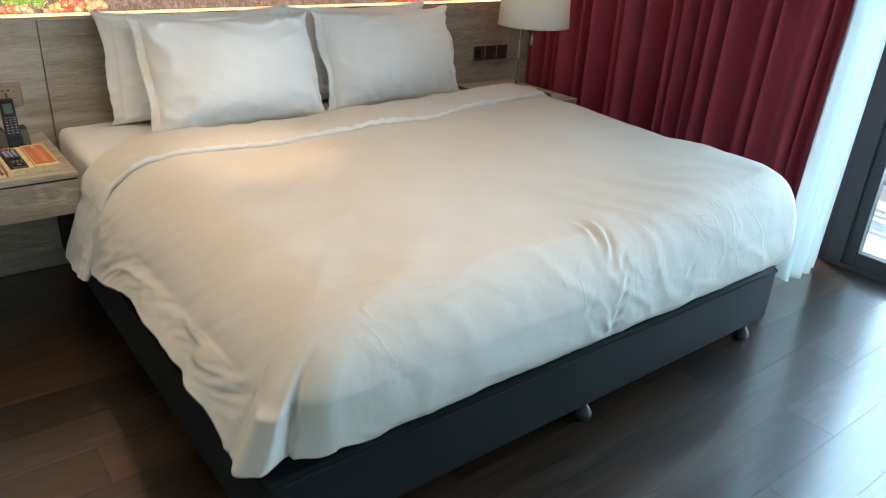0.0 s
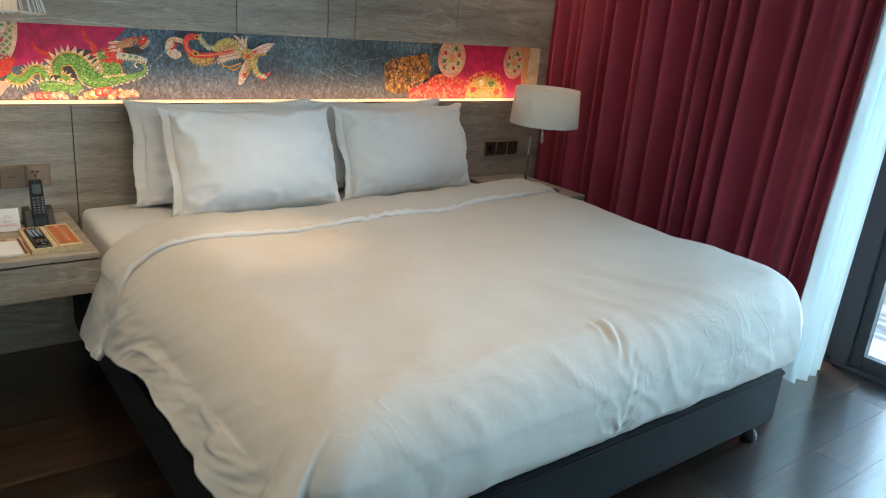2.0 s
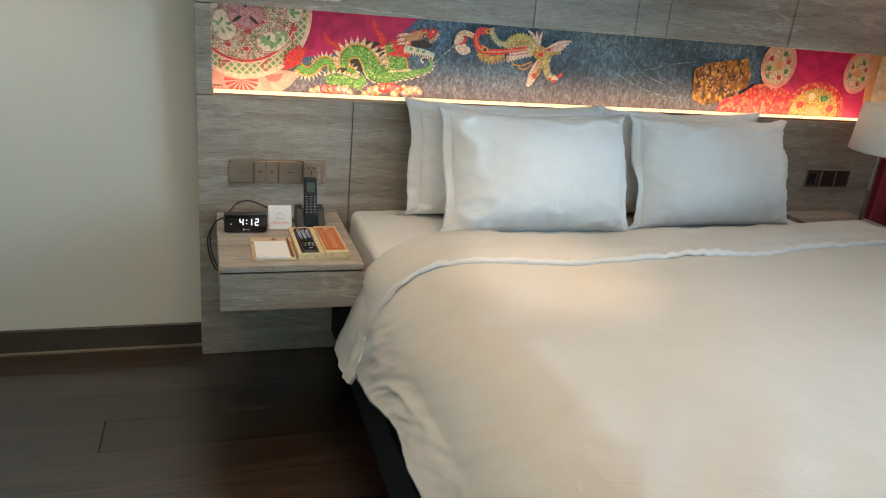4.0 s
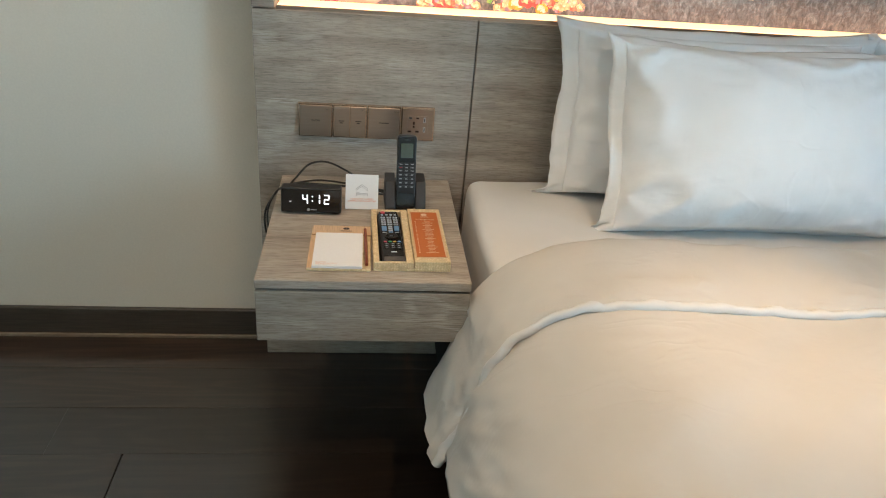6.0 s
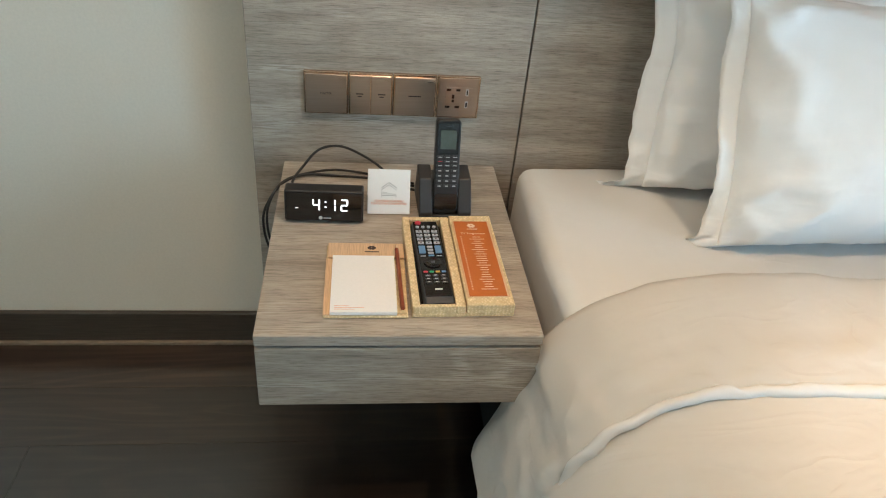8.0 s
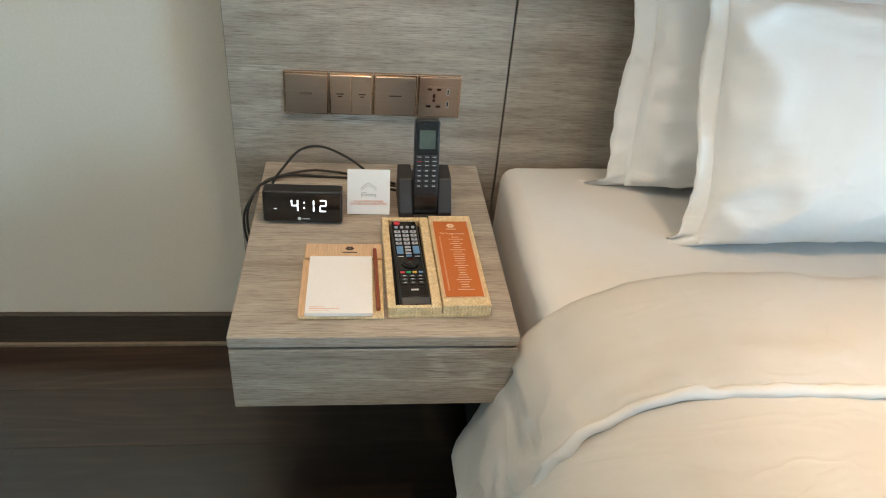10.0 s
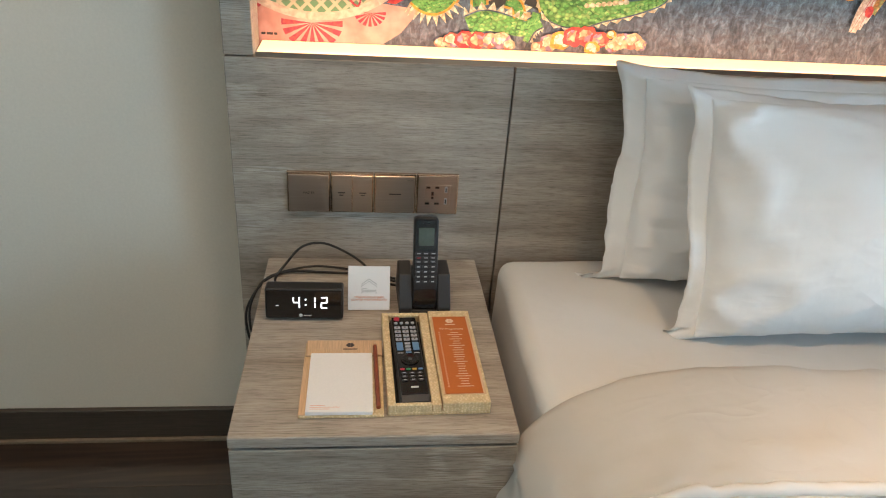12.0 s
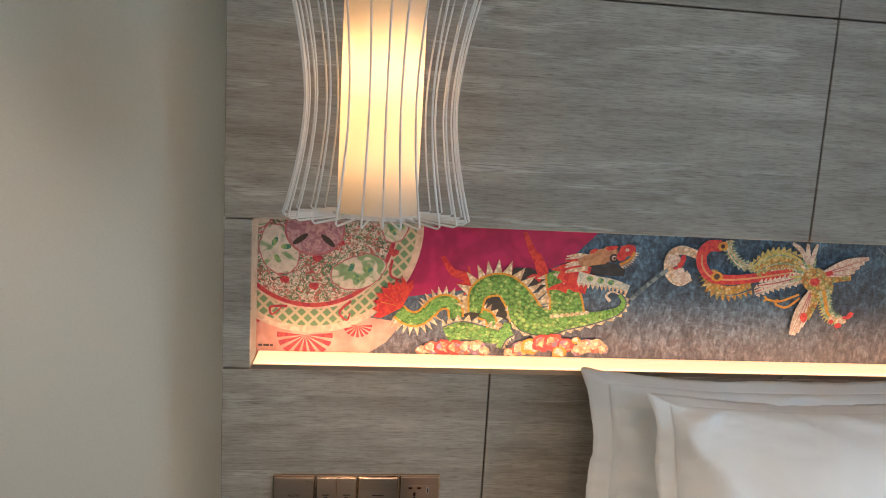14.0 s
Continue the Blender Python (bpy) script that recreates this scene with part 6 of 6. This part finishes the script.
for k in range(11):
    a = 1.45 + 0.21 * k
    ribbon("fan_feather", (P_SAGE, P_CREAM, P_OLIVE)[k % 3], [(1.282, 1.185), (1.282 + 0.03 * math.cos(a), 1.185 + 0.028 * math.sin(a)), (1.282 + 0.052 * math.cos(a), 1.185 + 0.046 * math.sin(a))], lambda t: 0.013 * (1 - 0.8 * t), 5)
for pts in ([(1.228, 1.262), (1.252, 1.245), (1.270, 1.215)], [(1.264, 1.262), (1.268, 1.240), (1.274, 1.216)], [(1.288, 1.262), (1.282, 1.240), (1.280, 1.216)]):
    ribbon("crest_feather", P_WHITE, pts, lambda t: 0.009 * math.sin(math.pi * (0.1 + 0.8 * t)) + 0.002, 6)
for root, tips, under in (((1.288, 1.162), [(1.250 + 0.008 * k, 1.052 - 0.004 * k + 0.0035 * k * k) for k in range(6)], P_YELLOW), ((1.305, 1.194), [(1.416 - 0.010 * k, 1.234 - 0.010 * k) for k in range(5)], P_YELLOW)):
    for k, tip in enumerate(tips):
        mid = (root[0] * 0.45 + tip[0] * 0.55 + 0.003 * (k - 2), root[1] * 0.45 + tip[1] * 0.55 + 0.003 * (2 - k))
        ribbon("wing_feather", P_WHITE, [root, mid, tip], lambda t: 0.005 + 0.010 * math.sin(math.pi * min(1, t * 0.8 + 0.1)), 6)
    for k, tip in enumerate(tips[::2]):
        ribbon("feather_vane", P_ROSE, [root, (root[0] * 0.5 + tip[0] * 0.5, root[1] * 0.5 + tip[1] * 0.5), tip], lambda t: 0.0022 * (1 - t) + 0.0008, 4)
ribbon("wing_cover", P_YELLOW, [(1.302, 1.155), (1.296, 1.125), (1.284, 1.090)], lambda t: 0.022 - 0.008 * t)
ribbon("wing_cover", P_YELLOW, [(1.305, 1.180), (1.340, 1.183), (1.378, 1.188)], lambda t: 0.016 - 0.006 * t)
flat("wing_spot", P_RED, oval(1.276, 1.094, 0.009, 0.011, 14, 0.3), oval(1.322, 1.196, 0.012, 0.006, 14, 0.3, 0.2))
flat("phoenix_body", P_YELLOW, oval(1.290, 1.182, 0.030, 0.026, 26, 0.08), oval(1.312, 1.160, 0.026, 0.028, 24, 0.08, -0.6))
flat("body_spot", P_RED, oval(1.292, 1.176, 0.012, 0.009, 16, 0.3))
NECK = [(1.316, 1.158), (1.325, 1.128), (1.333, 1.106), (1.350, 1.093), (1.366, 1.090)]
spikes("neck_plume", P_OLIVE, NECK, lambda t: 0.022 - 0.008 * t, 0.010, 1, 8, 2)
spikes("neck_plume", P_SAGE, NECK, lambda t: 0.022 - 0.008 * t, 0.008, 0, 8, 2)
ribbon("phoenix_neck", P_SAGE, NECK, lambda t: 0.026 - 0.012 * t)
ribbon("neck_line", P_LINE, NECK, lambda t: 0.009 - 0.003 * t)
flat("phoenix_head", P_CREAM, oval(1.368, 1.089, 0.013, 0.009, 16, 0.2), oval(1.346, 1.094, 0.009, 0.007, 14, 0.2))
flat("phoenix_comb", P_RED, oval(1.388, 1.102, 0.010, 0.006, 14, 0.3, 0.8), oval(1.362, 1.077, 0.009, 0.006, 14, 0.3), oval(1.376, 1.096, 0.006, 0.004, 12), oval(1.344, 1.086, 0.007, 0.005, 12, 0.3))

for x0, w in ((0.070, 0.008), (0.080, 0.012), (0.094, 0.006)):
    flat("printed_mark", INKDARK, [(x0, 0.9985), (x0 + w, 0.9985), (x0 + w, 1.0030), (x0, 1.0030)])
P_SCRATCH = mat_print("print_pale_scratch", (0.20, 0.27, 0.30), (0.06, 0.11, 0.15), 40)
ribbon("scratch", P_SCRATCH, [(1.430, 1.262), (1.560, 1.165), (1.720, 1.085), (1.860, 1.045), (2.010, 1.030)], lambda t: 0.002 + 0.008 * t * (1.2 - t), 10)
ribbon("scratch", P_SCRATCH, [(1.500, 1.275), (1.640, 1.215), (1.760, 1.130), (1.880, 1.085)], lambda t: 0.002 + 0.002 * math.sin(9 * t) ** 2, 10)
ribbon("scratch", P_SCRATCH, [(0.866, 1.122), (0.905, 1.160), (0.944, 1.192)], lambda t: 0.009, 10)
ribbon("scratch", P_SCRATCH, [(1.700, 1.120), (1.850, 1.165), (2.000, 1.190)], lambda t: 0.003, 10)
# gold carving and plates at the far end
flat("gold_carving", P_GOLD, [(2.005, 1.160), (2.060, 1.185), (2.170, 1.205), (2.262, 1.218), (2.290, 1.150), (2.285, 1.095), (2.215, 1.070), (2.165, 1.030), (2.085, 1.012), (2.020, 1.035), (2.010, 1.090)])
flat("gold_figure", P_BROWN, *[oval(2.05 + 0.045 * (k % 5), 1.07 + 0.048 * (k // 5) + 0.012 * (k % 2), 0.013, 0.020, 14, 0.5, 0.3 * k) for k in range(13)])
flat("silk_ground", P_MAGENTA, [(2.46, 1.325), (2.96, 1.325), (2.96, 0.96), (2.46, 0.96)])
flat("red_lacework", P_REDLACE, [(2.140, 0.96), (2.165, 1.040), (2.260, 1.070), (2.330, 1.115), (2.420, 1.120), (2.520, 1.085), (2.560, 0.96)])
flat("peach_ground", P_PEACH, [(2.905, 1.325), (3.02, 1.325), (3.02, 0.96), (2.955, 0.96)])
for cx, cz, rx, rz, face, rim in ((2.425, 1.200, 0.092, 0.100, P_PLATEGREEN, P_PINK), (2.672, 1.000, 0.168, 0.140, P_YELLOW, P_REDLACE), (2.868, 1.190, 0.078, 0.094, P_PLATEGREEN, P_PINK)):
    flat("porcelain_plate", rim, oval(cx, cz, rx, rz, 50))
    flat("plate_face", face, oval(cx, cz, rx * 0.80, rz * 0.80, 44))
    for k in range(8):
        a = k * math.pi / 4 + 0.3
        flat("plate_flower", (P_REDFLOWER, P_DARKGREEN, P_CREAM)[k % 3], oval(cx + rx * 0.55 * math.cos(a), cz + rz * 0.55 * math.sin(a), rx * 0.13, rz * 0.12, 12, 0.3))
    flat("plate_flower", P_PEACH, oval(cx, cz, rx * 0.26, rz * 0.24, 18, 0.2))

led = tagged(empty("led_strip", (1.52, 0.05, NZ0)), "warm white light strip along the picture ledge", "light strip")
part("diffuser", box(NX0 - 1.52 + 0.002, -0.046, -0.0005, NX1 - 1.52 - 0.002, 0.0525, 0.0065, 0.002, 2), LED, led)
area("led_strip_light", (1.52, 0.014, NZ0 + 0.008), (1.52, 0.085, NZ0 + 0.10), 2.86, 0.006, 4.9, (1.0, 0.60, 0.30))
part("front_lip", box(NX0 - 1.52 + 0.002, -0.0495, -0.0005, NX1 - 1.52 - 0.002, -0.0463, 0.0085), BRONZE, led)

# ---------- wire pendant over the nightstand ----------
PENX, PENY, PENZ = 0.2935, -0.310, 1.324


def build_pendant():
    pen = tagged(empty("pendant_lamp", (PENX, PENY, PENZ)), "white wire-cage pendant lamp with a glowing opal glass tube", "pendant lamp")
    H, N = 0.345, 28
    rad = lambda z: 0.112 + 0.028 * abs((z - 0.165) / 0.165) ** 1.7
    for k in range(N):
        a = 2 * math.pi * k / N + 0.05 * math.sin(k * 7.3)
        ca, sa = math.cos(a), math.sin(a)
        pts = [Vector((0.064 * ca, 0.064 * sa, 0.006)), Vector((0.135 * ca, 0.135 * sa, 0.001))]
        pts += [Vector((rad(H * t / 14) * ca, rad(H * t / 14) * sa, 0.004 + H * t / 14)) for t in range(15)]
        pts += [Vector((0.064 * ca, 0.064 * sa, H + 0.006))]
        part("wire", tube(pts, 0.0016, 6), WHITEWIRE, pen, smooth=True)
    for z in (0.006, H + 0.006):
        bm, _ = add_lathe(bmesh.new(), [(0.0615, z - 0.003), (0.0665, z - 0.003), (0.0665, z + 0.003), (0.0615, z + 0.003), (0.0615, z - 0.003)], 40)
        part("ring", bm, WHITEWIRE, pen, smooth=False)
    bm, _ = add_lathe(bmesh.new(), [(0.0605, 0.004), (0.0605, H), (0.0585, H), (0.0585, 0.004), (0.0605, 0.004)], 48)
    part("glass_tube", bm, OPAL, pen, "glowing opal glass tube", smooth=True)
    part("top_cap", lathe([(0.0645, H + 0.010), (0.0645, H + 0.016), (0.02, H + 0.022), (0.008, H + 0.05), (0.003, H + 0.055)], 32), WHITEWIRE, pen)
    part("lamp_holder", lathe([(0.012, H + 0.008), (0.018, H - 0.03), (0.018, H - 0.07)], 20), WHITEWIRE, pen)
    part("cord", tube([Vector((0, 0, H + 0.05)), Vector((0, 0, ROOM_H - PENZ))], 0.003, 8), WHITEWIRE, pen)
    part("ceiling_rose", lathe([(0.055, ROOM_H - PENZ), (0.055, ROOM_H - PENZ - 0.02), (0.01, ROOM_H - PENZ - 0.03)], 28), WHITEWIRE, pen)
    return pen


build_pendant()
for power, up in ((1.45, 0.225), (0.66, 0.085)):
    pl = new("pendant_bulb", bpy.data.lights.new("pendant_bulb", "POINT"))
    pl.data.energy, pl.data.color, pl.data.shadow_soft_size = power, (1.0, 0.63, 0.34), 0.045
    pl.location = (PENX, PENY, PENZ + up)

down = warm_spot((PENX, PENY, PENZ + 0.006), (PENX, PENY, 0.0), 5.2, 116, 0.8, (1.0, 0.70, 0.44), 0.045)
down.name = "pendant_lower_opening"

# ---------- floor planks ----------
floor = structure(link("floor", box(ROOM_W - 0.05, ROOM_S - 0.05, -0.05, WIN_X + 0.02, WALL_Y + 0.02, -0.0125), SHADOWGAP), "dark smoked oak plank floor with a satin lacquer", "floor")
rnd = random.Random(11)
PLW, y, row = 0.168, WALL_Y + 0.0, 0
plank_mesh = {}
while y > ROOM_S:
    x = ROOM_W - rnd.random() * 1.4
    while x < WIN_X:
        ln = rnd.choice((1.15, 1.45, 1.75))
        x0, x1 = max(x, ROOM_W - 0.02), min(x + ln, WIN_X + 0.01)
        if x1 - x0 > 0.05:
            size = round(x1 - x0, 2)
            if size not in plank_mesh:
                me = bpy.data.meshes.new("plank")
                bm = box(-size / 2 + 0.0004, -PLW / 2 + 0.0004, -0.012, size / 2 - 0.0004, PLW / 2 - 0.0004, 0.0)
                bm.to_mesh(me)
                bm.free()
                me.materials.append(FLOOR)
                plank_mesh[size] = me
            p = new("plank", plank_mesh[size])
            p.parent = floor
            p.location = (x0 + size / 2, y - PLW / 2, 0.0)
        x += ln
    y -= PLW
    row += 1
